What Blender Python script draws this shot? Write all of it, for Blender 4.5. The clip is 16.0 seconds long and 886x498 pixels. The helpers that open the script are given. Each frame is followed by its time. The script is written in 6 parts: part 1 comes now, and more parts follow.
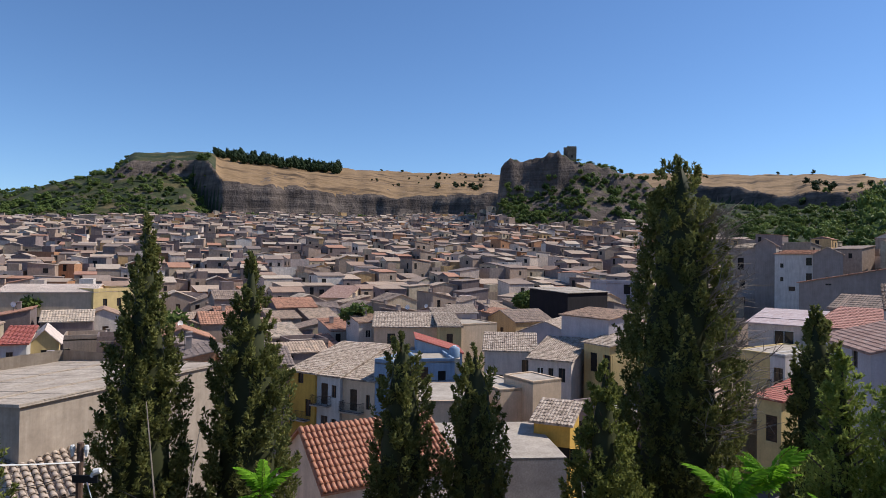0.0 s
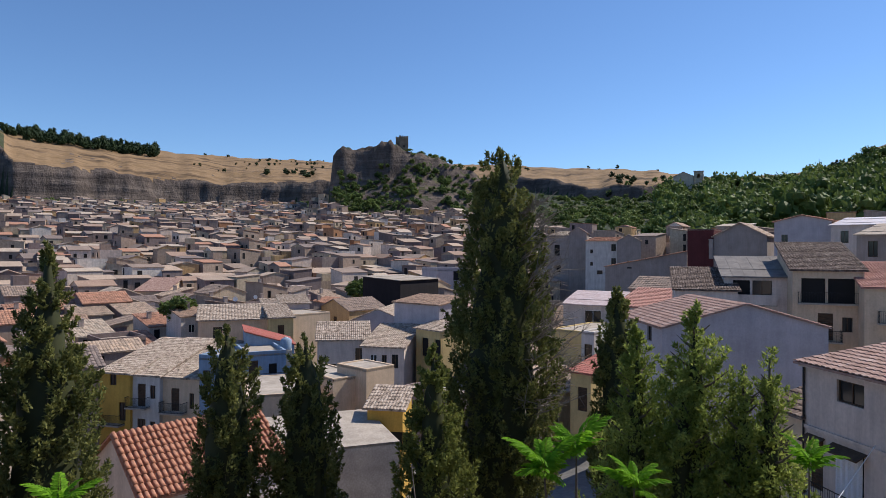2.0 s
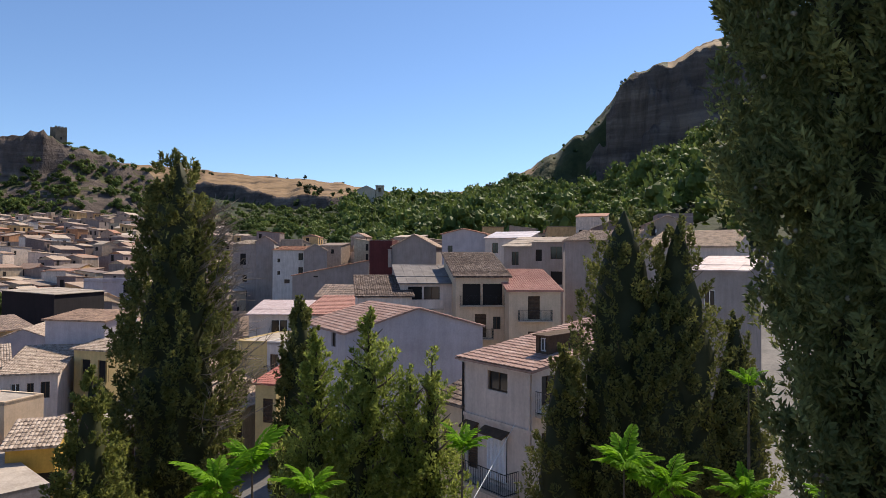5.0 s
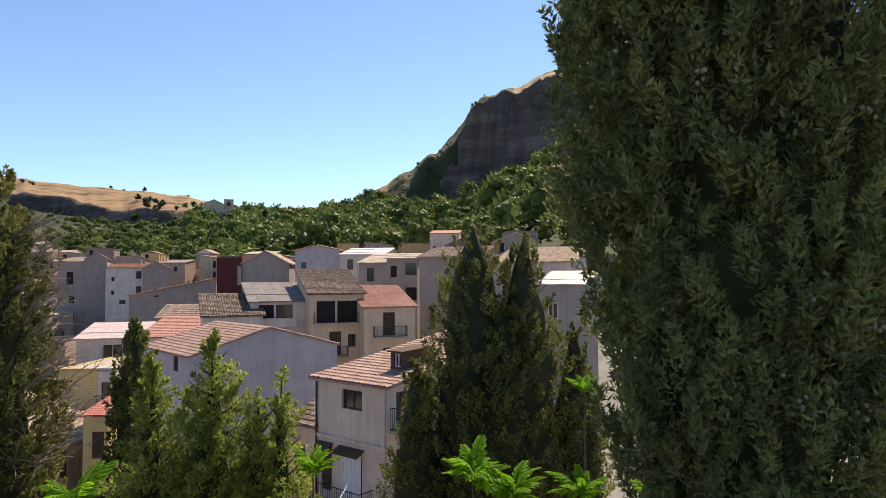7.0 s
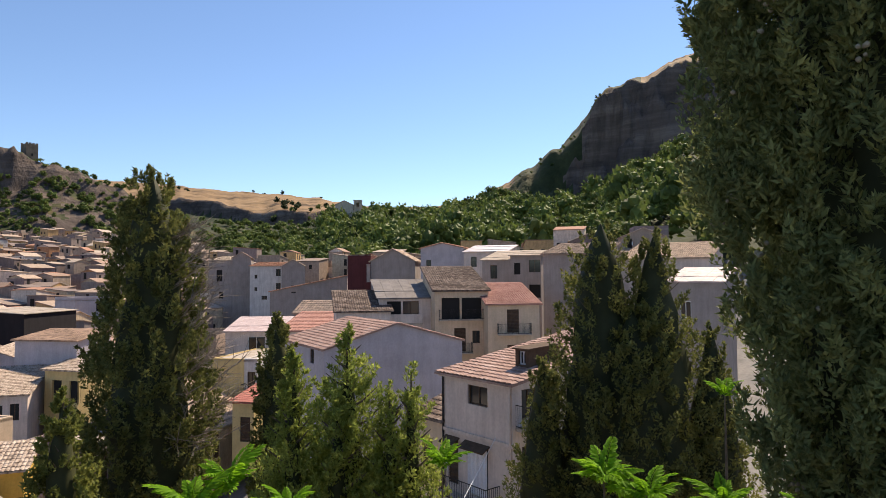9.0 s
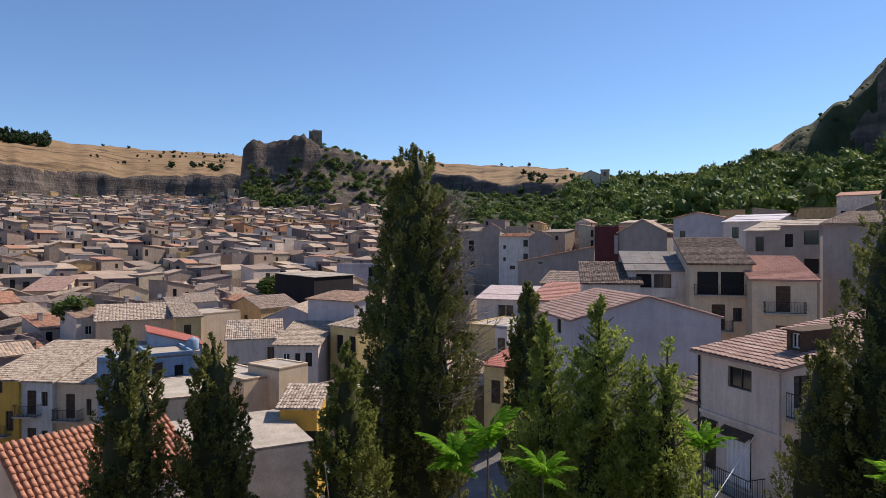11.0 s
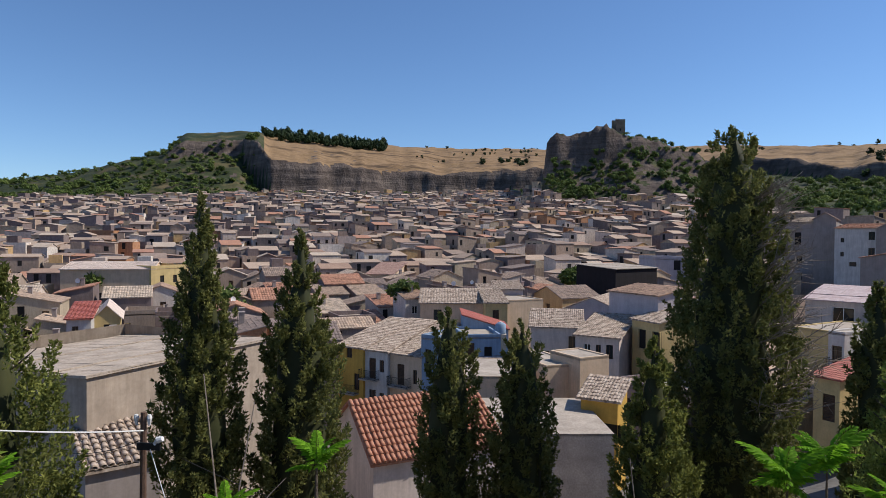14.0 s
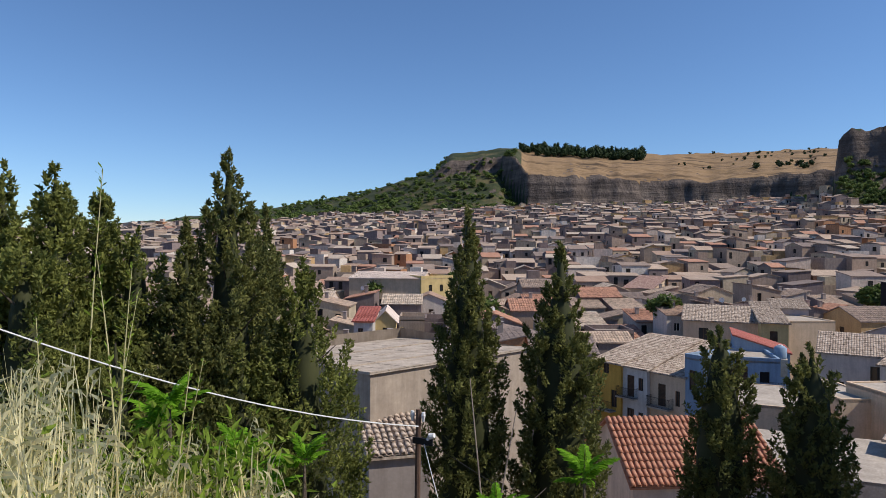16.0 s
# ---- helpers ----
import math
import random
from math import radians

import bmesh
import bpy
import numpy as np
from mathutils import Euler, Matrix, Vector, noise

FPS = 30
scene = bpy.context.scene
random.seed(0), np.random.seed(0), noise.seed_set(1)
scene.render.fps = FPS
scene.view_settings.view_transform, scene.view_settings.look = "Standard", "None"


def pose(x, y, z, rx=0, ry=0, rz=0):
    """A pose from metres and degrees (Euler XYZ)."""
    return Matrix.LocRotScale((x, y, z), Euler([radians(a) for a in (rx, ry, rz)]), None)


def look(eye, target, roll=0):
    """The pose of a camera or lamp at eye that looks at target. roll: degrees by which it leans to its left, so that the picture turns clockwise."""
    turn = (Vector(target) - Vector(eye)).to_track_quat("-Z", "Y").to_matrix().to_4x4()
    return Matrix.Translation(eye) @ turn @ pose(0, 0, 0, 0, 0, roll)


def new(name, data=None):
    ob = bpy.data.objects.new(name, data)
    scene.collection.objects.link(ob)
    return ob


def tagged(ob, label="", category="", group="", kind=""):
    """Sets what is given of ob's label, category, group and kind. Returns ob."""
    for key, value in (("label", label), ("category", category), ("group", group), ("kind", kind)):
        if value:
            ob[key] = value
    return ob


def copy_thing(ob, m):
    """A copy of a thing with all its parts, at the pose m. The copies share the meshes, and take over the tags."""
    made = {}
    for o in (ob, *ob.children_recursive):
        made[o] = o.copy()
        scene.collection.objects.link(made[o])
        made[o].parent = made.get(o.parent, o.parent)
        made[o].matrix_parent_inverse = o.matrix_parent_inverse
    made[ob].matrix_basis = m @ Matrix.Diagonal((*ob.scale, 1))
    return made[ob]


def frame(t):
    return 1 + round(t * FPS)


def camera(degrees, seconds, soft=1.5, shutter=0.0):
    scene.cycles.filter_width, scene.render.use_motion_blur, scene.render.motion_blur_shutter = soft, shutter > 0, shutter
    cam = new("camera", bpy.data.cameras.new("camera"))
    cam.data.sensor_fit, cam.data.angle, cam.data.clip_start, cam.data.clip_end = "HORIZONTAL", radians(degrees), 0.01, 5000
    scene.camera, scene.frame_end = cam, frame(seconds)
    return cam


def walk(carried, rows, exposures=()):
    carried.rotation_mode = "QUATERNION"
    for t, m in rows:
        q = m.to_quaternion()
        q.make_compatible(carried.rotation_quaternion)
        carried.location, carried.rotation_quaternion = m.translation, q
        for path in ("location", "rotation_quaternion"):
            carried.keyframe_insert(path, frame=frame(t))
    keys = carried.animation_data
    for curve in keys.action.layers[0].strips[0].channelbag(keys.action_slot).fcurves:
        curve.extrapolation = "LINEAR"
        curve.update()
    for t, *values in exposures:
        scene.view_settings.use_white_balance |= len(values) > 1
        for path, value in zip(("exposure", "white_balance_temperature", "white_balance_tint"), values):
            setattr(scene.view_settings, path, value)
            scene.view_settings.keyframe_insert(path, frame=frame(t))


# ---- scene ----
cam = camera(69.10, 16.0, soft=0.75)
EYE = 1.6
# seconds, eye x y z about the standing point, yaw, pitch, roll
ROWS = [
    (0.0, 0.0000, 0.0000, 0.0000, 0.32, 1.00, -0.77),
    (0.5, 0.0227, -0.0003, -0.0023, -4.87, 0.29, -0.98),
    (1.0, 0.0368, -0.0016, -0.0024, -8.09, 0.39, -0.83),
    (1.5, 0.0475, -0.0029, -0.0013, -10.73, 0.36, -0.51),
    (2.0, 0.0628, -0.0064, -0.0037, -14.43, 0.10, -0.23),
    (2.5, 0.0784, -0.0103, -0.0036, -18.26, 0.15, -0.01),
    (3.0, 0.0968, -0.0169, -0.0035, -22.77, 0.16, -0.26),
    (3.5, 0.1115, -0.0230, -0.0044, -26.34, 0.07, 0.00),
    (4.0, 0.1334, -0.0330, -0.0034, -31.83, 0.43, -0.05),
    (4.5, 0.1505, -0.0448, -0.0022, -36.66, 0.89, -0.16),
    (5.0, 0.1678, -0.0574, -0.0020, -41.71, 1.02, -0.25),
    (7.5, 0.2082, -0.0988, 0.0077, -55.11, 2.61, 0.37),
    (8.0, 0.2006, -0.0907, 0.0068, -52.49, 2.73, 0.55),
    (8.5, 0.1903, -0.0806, 0.0044, -49.04, 2.46, 0.39),
    (9.0, 0.1739, -0.0654, 0.0055, -43.59, 2.28, 0.38),
    (9.5, 0.1573, -0.0502, 0.0007, -38.56, 1.18, -0.13),
    (12.0, 0.0510, -0.0046, -0.0018, -12.01, 0.03, -0.05),
    (12.5, 0.0340, -0.0018, -0.0023, -8.25, 0.03, -0.26),
    (13.0, 0.0189, -0.0005, -0.0023, -4.75, -0.08, -0.12),
    (13.5, 0.0011, -0.0002, -0.0055, -0.75, -0.62, -0.59),
    (14.0, -0.0210, -0.0010, -0.0076, 4.37, -1.14, -0.45),
    (14.5, -0.0449, -0.0036, -0.0094, 10.21, -1.14, -0.36),
    (15.0, -0.0656, -0.0094, -0.0069, 15.14, -0.04, -0.67),
    (15.5, -0.0869, -0.0167, -0.0104, 20.24, -0.12, -0.72),
    (16.0, -0.1091, -0.0266, -0.0106, 26.82, -0.18, -0.34),
]
walk(cam, [(t, pose(x, y, EYE + z, 90 + pitch, roll, yaw)) for t, x, y, z, yaw, pitch, roll in ROWS],
     exposures=[(0.0, 0.05, 6050, 10), (3.5, 0.14, 6300, 11), (5.0, 0.32, 6800, 12), (8.0, 0.78, 7600, 13), (9.5, 0.44, 7200, 13), (12.0, 0.12, 6250, 11), (14.5, -0.05, 6150, 10), (16.0, -0.05, 6150, 10)])

# ---- light ----
SUN_AZ, SUN_EL = 77.0, 48.0
world = bpy.data.worlds.new("sky")
scene.world = world
world.use_nodes = True
wn, wl = world.node_tree.nodes, world.node_tree.links
sky = wn.new("ShaderNodeTexSky")
sky.sky_type = 'NISHITA'
sky.sun_disc = False
sky.sun_elevation, sky.sun_rotation = radians(SUN_EL), radians(SUN_AZ)
sky.altitude, sky.air_density, sky.dust_density, sky.ozone_density = 900.0, 1.0, 0.1, 7.0
wn["Background"].inputs["Strength"].default_value = 0.125
wl.new(sky.outputs["Color"], wn["Background"].inputs["Color"])

sun_data = bpy.data.lights.new("sun", 'SUN')
sun_data.energy, sun_data.angle, sun_data.color = 5.0, radians(0.53), (1.0, 0.90, 0.76)
sun = new("sun", sun_data)
sa, se = radians(SUN_AZ), radians(SUN_EL)
sun_dir = Vector((math.sin(sa) * math.cos(se), math.cos(sa) * math.cos(se), math.sin(se)))
sun.matrix_world = look(sun_dir * 300, (0, 0, 0))


# ---- materials ----
def material(name, rough=0.85, metal=0.0, spec=0.3):
    m = bpy.data.materials.new(name)
    m.use_nodes = True
    b = m.node_tree.nodes["Principled BSDF"]
    b.inputs["Roughness"].default_value = rough
    b.inputs["Metallic"].default_value = metal
    b.inputs["Specular IOR Level"].default_value = spec
    return m, m.node_tree.nodes, m.node_tree.links, b


def ramp(nodes, stops):
    r = nodes.new("ShaderNodeValToRGB")
    e = r.color_ramp.elements
    while len(e) < len(stops):
        e.new(0.5)
    for k, (p, c) in zip(e, stops):
        k.position, k.color = p, (*c, 1)
    return r


def noise_node(nodes, links, coord, scale, detail=4.0, rough=0.6):
    n = nodes.new("ShaderNodeTexNoise")
    n.inputs["Scale"].default_value, n.inputs["Detail"].default_value = scale, detail
    n.inputs["Roughness"].default_value = rough
    links.new(coord, n.inputs["Vector"])
    return n.outputs["Fac"]


def mixed(nodes, links, kind, fac, a, b):
    n = nodes.new("ShaderNodeMix")
    n.data_type, n.blend_type = 'RGBA', kind
    for sock, v in ((n.inputs["Factor"], fac), (n.inputs[6], a), (n.inputs[7], b)):
        if isinstance(v, bpy.types.NodeSocket):
            links.new(v, sock)
        elif isinstance(v, (int, float)):
            sock.default_value = v
        else:
            sock.default_value = (*v, 1)
    return n.outputs[2]


def bumped(nodes, links, bsdf, height, strength, distance):
    b = nodes.new("ShaderNodeBump")
    b.inputs["Strength"].default_value, b.inputs["Distance"].default_value = strength, distance
    links.new(height, b.inputs["Height"])
    links.new(b.outputs["Normal"], bsdf.inputs["Normal"])


def surface(name, stops, scale, fine, rough=0.9, bump=0.3, depth=0.02, vary=None, vary_by=None, streak=0.0, spec=0.25, squeeze=None, grain=0.8):
    """Two scales of noise over a colour ramp; vary: ramp stops picked per object or per island."""
    m, n, l, b = material(name, rough, spec=spec)
    co = n.new("ShaderNodeTexCoord").outputs["Object"]
    if squeeze:
        sq = n.new("ShaderNodeMapping")
        sq.inputs["Scale"].default_value = squeeze
        l.new(co, sq.inputs["Vector"])
        co = sq.outputs["Vector"]
    big, small = noise_node(n, l, co, scale, 5.0), noise_node(n, l, co, fine, 3.0)
    r = ramp(n, stops)
    l.new(big, r.inputs["Fac"])
    col = r.outputs["Color"]
    if vary:
        rv = ramp(n, vary)
        rv.color_ramp.interpolation = 'CONSTANT'
        if vary_by == "island":
            l.new(n.new("ShaderNodeNewGeometry").outputs["Random Per Island"], rv.inputs["Fac"])
        else:
            l.new(n.new("ShaderNodeObjectInfo").outputs["Random"], rv.inputs["Fac"])
        col = mixed(n, l, 'MULTIPLY', 1.0, col, rv.outputs["Color"])
    rs = ramp(n, [(0.3, (0.72, 0.72, 0.72)), (0.7, (1.12, 1.12, 1.12))])
    l.new(small, rs.inputs["Fac"])
    col = mixed(n, l, 'MULTIPLY', grain, col, rs.outputs["Color"])
    if streak:
        mp = n.new("ShaderNodeMapping")
        mp.inputs["Scale"].default_value = (2.2, 2.2, 0.22)
        l.new(co, mp.inputs["Vector"])
        st = ramp(n, [(0.42, (0.55, 0.52, 0.5)), (0.58, (1, 1, 1))])
        l.new(noise_node(n, l, mp.outputs["Vector"], 1.0, 5.0, 0.7), st.inputs["Fac"])
        col = mixed(n, l, 'MULTIPLY', streak, col, st.outputs["Color"])
    l.new(col, b.inputs["Base Color"])
    bumped(n, l, b, small, bump, depth)
    return m


WALL_TINTS = [(0.0, (0.50, 0.41, 0.30)), (0.14, (0.29, 0.24, 0.22)), (0.28, (0.43, 0.32, 0.25)), (0.42, (0.22, 0.17, 0.16)),
              (0.55, (0.65, 0.54, 0.46)), (0.65, (0.38, 0.30, 0.24)), (0.76, (0.59, 0.39, 0.19)), (0.82, (0.28, 0.22, 0.21)),
              (0.90, (0.72, 0.65, 0.58)), (0.96, (0.46, 0.24, 0.13))]
ROOF_TINTS = [(0.0, (0.40, 0.30, 0.23)), (0.2, (0.29, 0.22, 0.18)), (0.38, (0.45, 0.34, 0.26)), (0.52, (0.35, 0.24, 0.18)),
              (0.66, (0.23, 0.18, 0.16)), (0.78, (0.41, 0.22, 0.15)), (0.86, (0.48, 0.39, 0.31))]
GREY = [(0.3, (0.85, 0.85, 0.85)), (0.7, (1.1, 1.1, 1.1))]
plaster = surface("aged_plaster", GREY, 0.35, 6.0, vary=WALL_TINTS, streak=0.3)
plaster_far = surface("far_plaster", GREY, 0.12, 1.5, vary=WALL_TINTS, vary_by="island", streak=0.3)
roof_far = surface("far_roof_tiles", GREY, 0.3, 2.5, vary=ROOF_TINTS, vary_by="island")
roof_old = surface("old_clay_tiles", [(0.3, (0.5, 0.5, 0.49)), (0.5, (1, 1, 1)), (0.68, (1.35, 1.28, 1.18))], 1.5, 5.0, vary=ROOF_TINTS, bump=0.5)


def paint(name, c, streak=0.22, scale=0.6, rough=0.88):
    d, u = tuple(v * 0.82 for v in c), tuple(min(1, v * 1.1) for v in c)
    return surface(name, [(0.3, d), (0.7, u)], scale, 7.0, rough=rough, streak=streak, grain=0.35, bump=0.2, depth=0.012)


cream = paint("cream_plaster", (0.66, 0.50, 0.35))
pale = paint("pale_plaster", (0.68, 0.57, 0.50), 0.3)
white_wall = paint("white_plaster", (0.62, 0.585, 0.55), 0.35)
grey_wall = paint("bare_grey_render", (0.34, 0.29, 0.265), 0.25)
blue_grey = paint("smooth_blue_grey_render", (0.47, 0.43, 0.45), 0.15)
yellow_wall = paint("ochre_plaster", (0.62, 0.38, 0.08))
soft_yellow = paint("soft_yellow_plaster", (0.62, 0.47, 0.22))
red_wall = paint("dark_red_render", (0.10, 0.028, 0.03), 0.3)
blue_wall = paint("blue_plaster", (0.26, 0.35, 0.47), 0.3)
dark_wall = paint("black_tarred_wall", (0.022, 0.019, 0.022), 0.3)
shed_wall = paint("rough_sand_render", (0.42, 0.345, 0.275), 0.35, 1.5)
concrete = surface("concrete", [(0.3, (0.33, 0.28, 0.23)), (0.7, (0.50, 0.43, 0.36))], 0.8, 9.0)
cement_sheet = surface("weathered_cement_sheets", [(0.3, (0.34, 0.28, 0.225)), (0.7, (0.56, 0.47, 0.385))], 0.9, 8.0, spec=0.05)
red_tin = surface("red_painted_tin", [(0.3, (0.33, 0.09, 0.07)), (0.7, (0.42, 0.14, 0.10))], 0.7, 6.0, rough=0.6)
pink_tiles = surface("pink_clay_tiles", [(0.3, (0.27, 0.165, 0.135)), (0.55, (0.40, 0.26, 0.215)), (0.75, (0.52, 0.40, 0.35))], 1.6, 7.0)
dark_tiles = surface("dark_old_tiles", [(0.3, (0.055, 0.042, 0.036)), (0.5, (0.15, 0.105, 0.085)), (0.68, (0.32, 0.25, 0.205))], 2.6, 9.0)
grey_sheet = surface("dark_fibre_sheets", [(0.3, (0.15, 0.135, 0.13)), (0.7, (0.25, 0.225, 0.21))], 0.9, 8.0)
rose_sheet = surface("faded_rose_sheets", [(0.3, (0.42, 0.30, 0.28)), (0.7, (0.62, 0.52, 0.50))], 1.2, 7.0, rough=0.6)
rose_tiles = surface("red_rose_tiles", [(0.3, (0.36, 0.17, 0.135)), (0.7, (0.50, 0.28, 0.23))], 1.6, 7.0)
orange_tiles = surface("orange_clay_tiles", [(0.25, (0.34, 0.145, 0.085)), (0.5, (0.45, 0.205, 0.125)), (0.75, (0.52, 0.33, 0.24))], 2.4, 8.0)
sand_tiles = surface("lichen_sand_tiles", [(0.32, (0.15, 0.115, 0.09)), (0.47, (0.38, 0.295, 0.23)), (0.62, (0.56, 0.46, 0.375))], 2.6, 9.0)
sheet_metal, _n, _l, _b = material("pale_sheet_metal", 0.45, 0.3)
_b.inputs["Base Color"].default_value = (0.62, 0.55, 0.53, 1)
iron, _n, _l, _b = material("dark_iron", 0.55, 0.6)
_b.inputs["Base Color"].default_value = (0.03, 0.03, 0.033, 1)
white_paint, _n, _l, _b = material("white_gloss_paint", 0.45)
_b.inputs["Base Color"].default_value = (0.75, 0.75, 0.74, 1)
# near-black paint that stands for the shade inside rooms and loggias
void, _n, _l, _b = material("painted_room_dark", 0.9)
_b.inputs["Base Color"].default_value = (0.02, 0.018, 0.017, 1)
pane_glass, _n, _l, _b = material("window_glass", 0.08, spec=0.5)
_b.inputs["Base Color"].default_value = (0.025, 0.028, 0.03, 1)
shutter = surface("brown_shutter_wood", [(0.3, (0.07, 0.045, 0.03)), (0.7, (0.13, 0.085, 0.055))], 3.0, 20.0)
cloth = surface("white_cloth", [(0.3, (0.66, 0.66, 0.70)), (0.7, (0.78, 0.78, 0.80))], 2.0, 30.0)
rust_wood = surface("dry_pole_wood", [(0.3, (0.10, 0.06, 0.045)), (0.7, (0.17, 0.11, 0.08))], 3.0, 25.0)
bark = surface("grey_brown_bark", [(0.3, (0.09, 0.07, 0.055)), (0.7, (0.17, 0.14, 0.11))], 4.0, 30.0, bump=0.8)
twig = surface("bare_dry_twig", [(0.3, (0.20, 0.16, 0.13)), (0.7, (0.33, 0.28, 0.23))], 4.0, 30.0)


def leaf_material(name, dark, light, through_light=0.25, scale=1.2, rough=0.6, spread=0.35):
    """Leaves: tint by noise and by leaf, with some light through the blade."""
    m, n, l, b = material(name, rough, spec=0.12)
    co = n.new("ShaderNodeTexCoord").outputs["Object"]
    r = ramp(n, [(0.3, dark), (0.7, light)])
    l.new(noise_node(n, l, co, scale, 4.0), r.inputs["Fac"])
    rv = ramp(n, [(0.0, (1 - spread, 1 - 0.85 * spread, 1 - spread)), (1.0, (1 + spread, 1 + 0.85 * spread, 1 + 0.7 * spread))])
    l.new(n.new("ShaderNodeNewGeometry").outputs["Random Per Island"], rv.inputs["Fac"])
    col = mixed(n, l, 'MULTIPLY', 1.0, r.outputs["Color"], rv.outputs["Color"])
    l.new(col, b.inputs["Base Color"])
    if through_light:
        tr = n.new("ShaderNodeBsdfTranslucent")
        l.new(col, tr.inputs["Color"])
        mx = n.new("ShaderNodeMixShader")
        mx.inputs["Fac"].default_value = through_light
        l.new(b.outputs["BSDF"], mx.inputs[1])
        l.new(tr.outputs["BSDF"], mx.inputs[2])
        l.new(mx.outputs["Shader"], n["Material Output"].inputs["Surface"])
    return m


cypress_green = leaf_material("cypress_foliage", (0.090, 0.102, 0.038), (0.245, 0.25, 0.080), 0.42, 1.8)
cypress_light = leaf_material("young_cypress_foliage", (0.17, 0.215, 0.05), (0.36, 0.41, 0.11), 0.55)
cypress_olive = leaf_material("olive_cypress_foliage", (0.12, 0.14, 0.042), (0.30, 0.32, 0.09), 0.48, 1.8)
# brighter copy of the cypress green: extra light on the near tree, in its colour
cypress_near = leaf_material("brightened_cypress_foliage", (0.11, 0.14, 0.062), (0.28, 0.30, 0.12), 0.4, 2.6)
# dark colour of the crown's inner shell: shade between the plumes, painted in
cypress_core = leaf_material("cypress_shade_core", (0.030, 0.036, 0.018), (0.060, 0.064, 0.030), 0.0)
wood_green = leaf_material("woodland_leaves", (0.028, 0.052, 0.018), (0.20, 0.255, 0.065), 0.28, 0.06, spread=0.2)
pine_green = leaf_material("pine_needles", (0.020, 0.034, 0.014), (0.040, 0.060, 0.022), 0.1, 0.05)
frond_green = leaf_material("bright_compound_leaf", (0.12, 0.28, 0.012), (0.22, 0.42, 0.03), 0.5, 3.0, 0.7)
straw = leaf_material("dry_straw", (0.62, 0.55, 0.30), (0.90, 0.86, 0.60), 0.45, 2.5)
weed_green = leaf_material("weed_leaves", (0.13, 0.21, 0.02), (0.27, 0.36, 0.06), 0.45, 2.0)
cone_brown = surface("cypress_cone", [(0.3, (0.22, 0.19, 0.13)), (0.7, (0.36, 0.32, 0.24))], 8.0, 40.0)

# land
soil = surface("dry_soil", [(0.3, (0.13, 0.10, 0.065)), (0.7, (0.24, 0.19, 0.12))], 0.4, 6.0, bump=0.7)
street = surface("grey_street", [(0.3, (0.13, 0.125, 0.12)), (0.7, (0.24, 0.225, 0.21))], 0.2, 3.0)
scrub = surface("scrub_hillside", [(0.38, (0.022, 0.034, 0.013)), (0.52, (0.045, 0.054, 0.021)), (0.64, (0.10, 0.085, 0.038)), (0.78, (0.20, 0.145, 0.075))], 0.03, 0.4, bump=0.8, depth=0.8)
gold = surface("dry_golden_field", [(0.36, (0.085, 0.055, 0.03)), (0.43, (0.20, 0.125, 0.062)), (0.52, (0.29, 0.19, 0.10)), (0.62, (0.25, 0.16, 0.08)), (0.7, (0.17, 0.11, 0.055))], 0.011, 0.15, bump=0.5, depth=0.5, squeeze=(1.0, 4.5, 4.5))


def rock_material():
    m, n, l, b = material("layered_cliff_rock", 0.95, spec=0.15)
    co = n.new("ShaderNodeTexCoord").outputs["Object"]
    mp = n.new("ShaderNodeMapping")
    mp.inputs["Scale"].default_value = (0.012, 0.012, 0.11)
    l.new(co, mp.inputs["Vector"])
    layers = noise_node(n, l, mp.outputs["Vector"], 1.0, 6.0, 0.65)
    mv = n.new("ShaderNodeMapping")
    mv.inputs["Scale"].default_value = (0.10, 0.10, 0.012)
    l.new(co, mv.inputs["Vector"])
    cracks = noise_node(n, l, mv.outputs["Vector"], 1.0, 6.0, 0.7)
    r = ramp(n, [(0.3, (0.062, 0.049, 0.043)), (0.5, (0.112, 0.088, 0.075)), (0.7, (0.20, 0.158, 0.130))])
    l.new(layers, r.inputs["Fac"])
    rc = ramp(n, [(0.35, (0.55, 0.55, 0.55)), (0.55, (1.1, 1.1, 1.1))])
    l.new(cracks, rc.inputs["Fac"])
    l.new(mixed(n, l, 'MULTIPLY', 0.9, r.outputs["Color"], rc.outputs["Color"]), b.inputs["Base Color"])
    add = n.new("ShaderNodeMath")
    add.operation = 'ADD'
    l.new(layers, add.inputs[0])
    l.new(cracks, add.inputs[1])
    bumped(n, l, b, add.outputs[0], 0.9, 3.0)
    return m


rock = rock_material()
keep_stone = surface("weathered_keep_stone", [(0.3, (0.16, 0.12, 0.085)), (0.7, (0.30, 0.23, 0.165))], 0.25, 1.5)


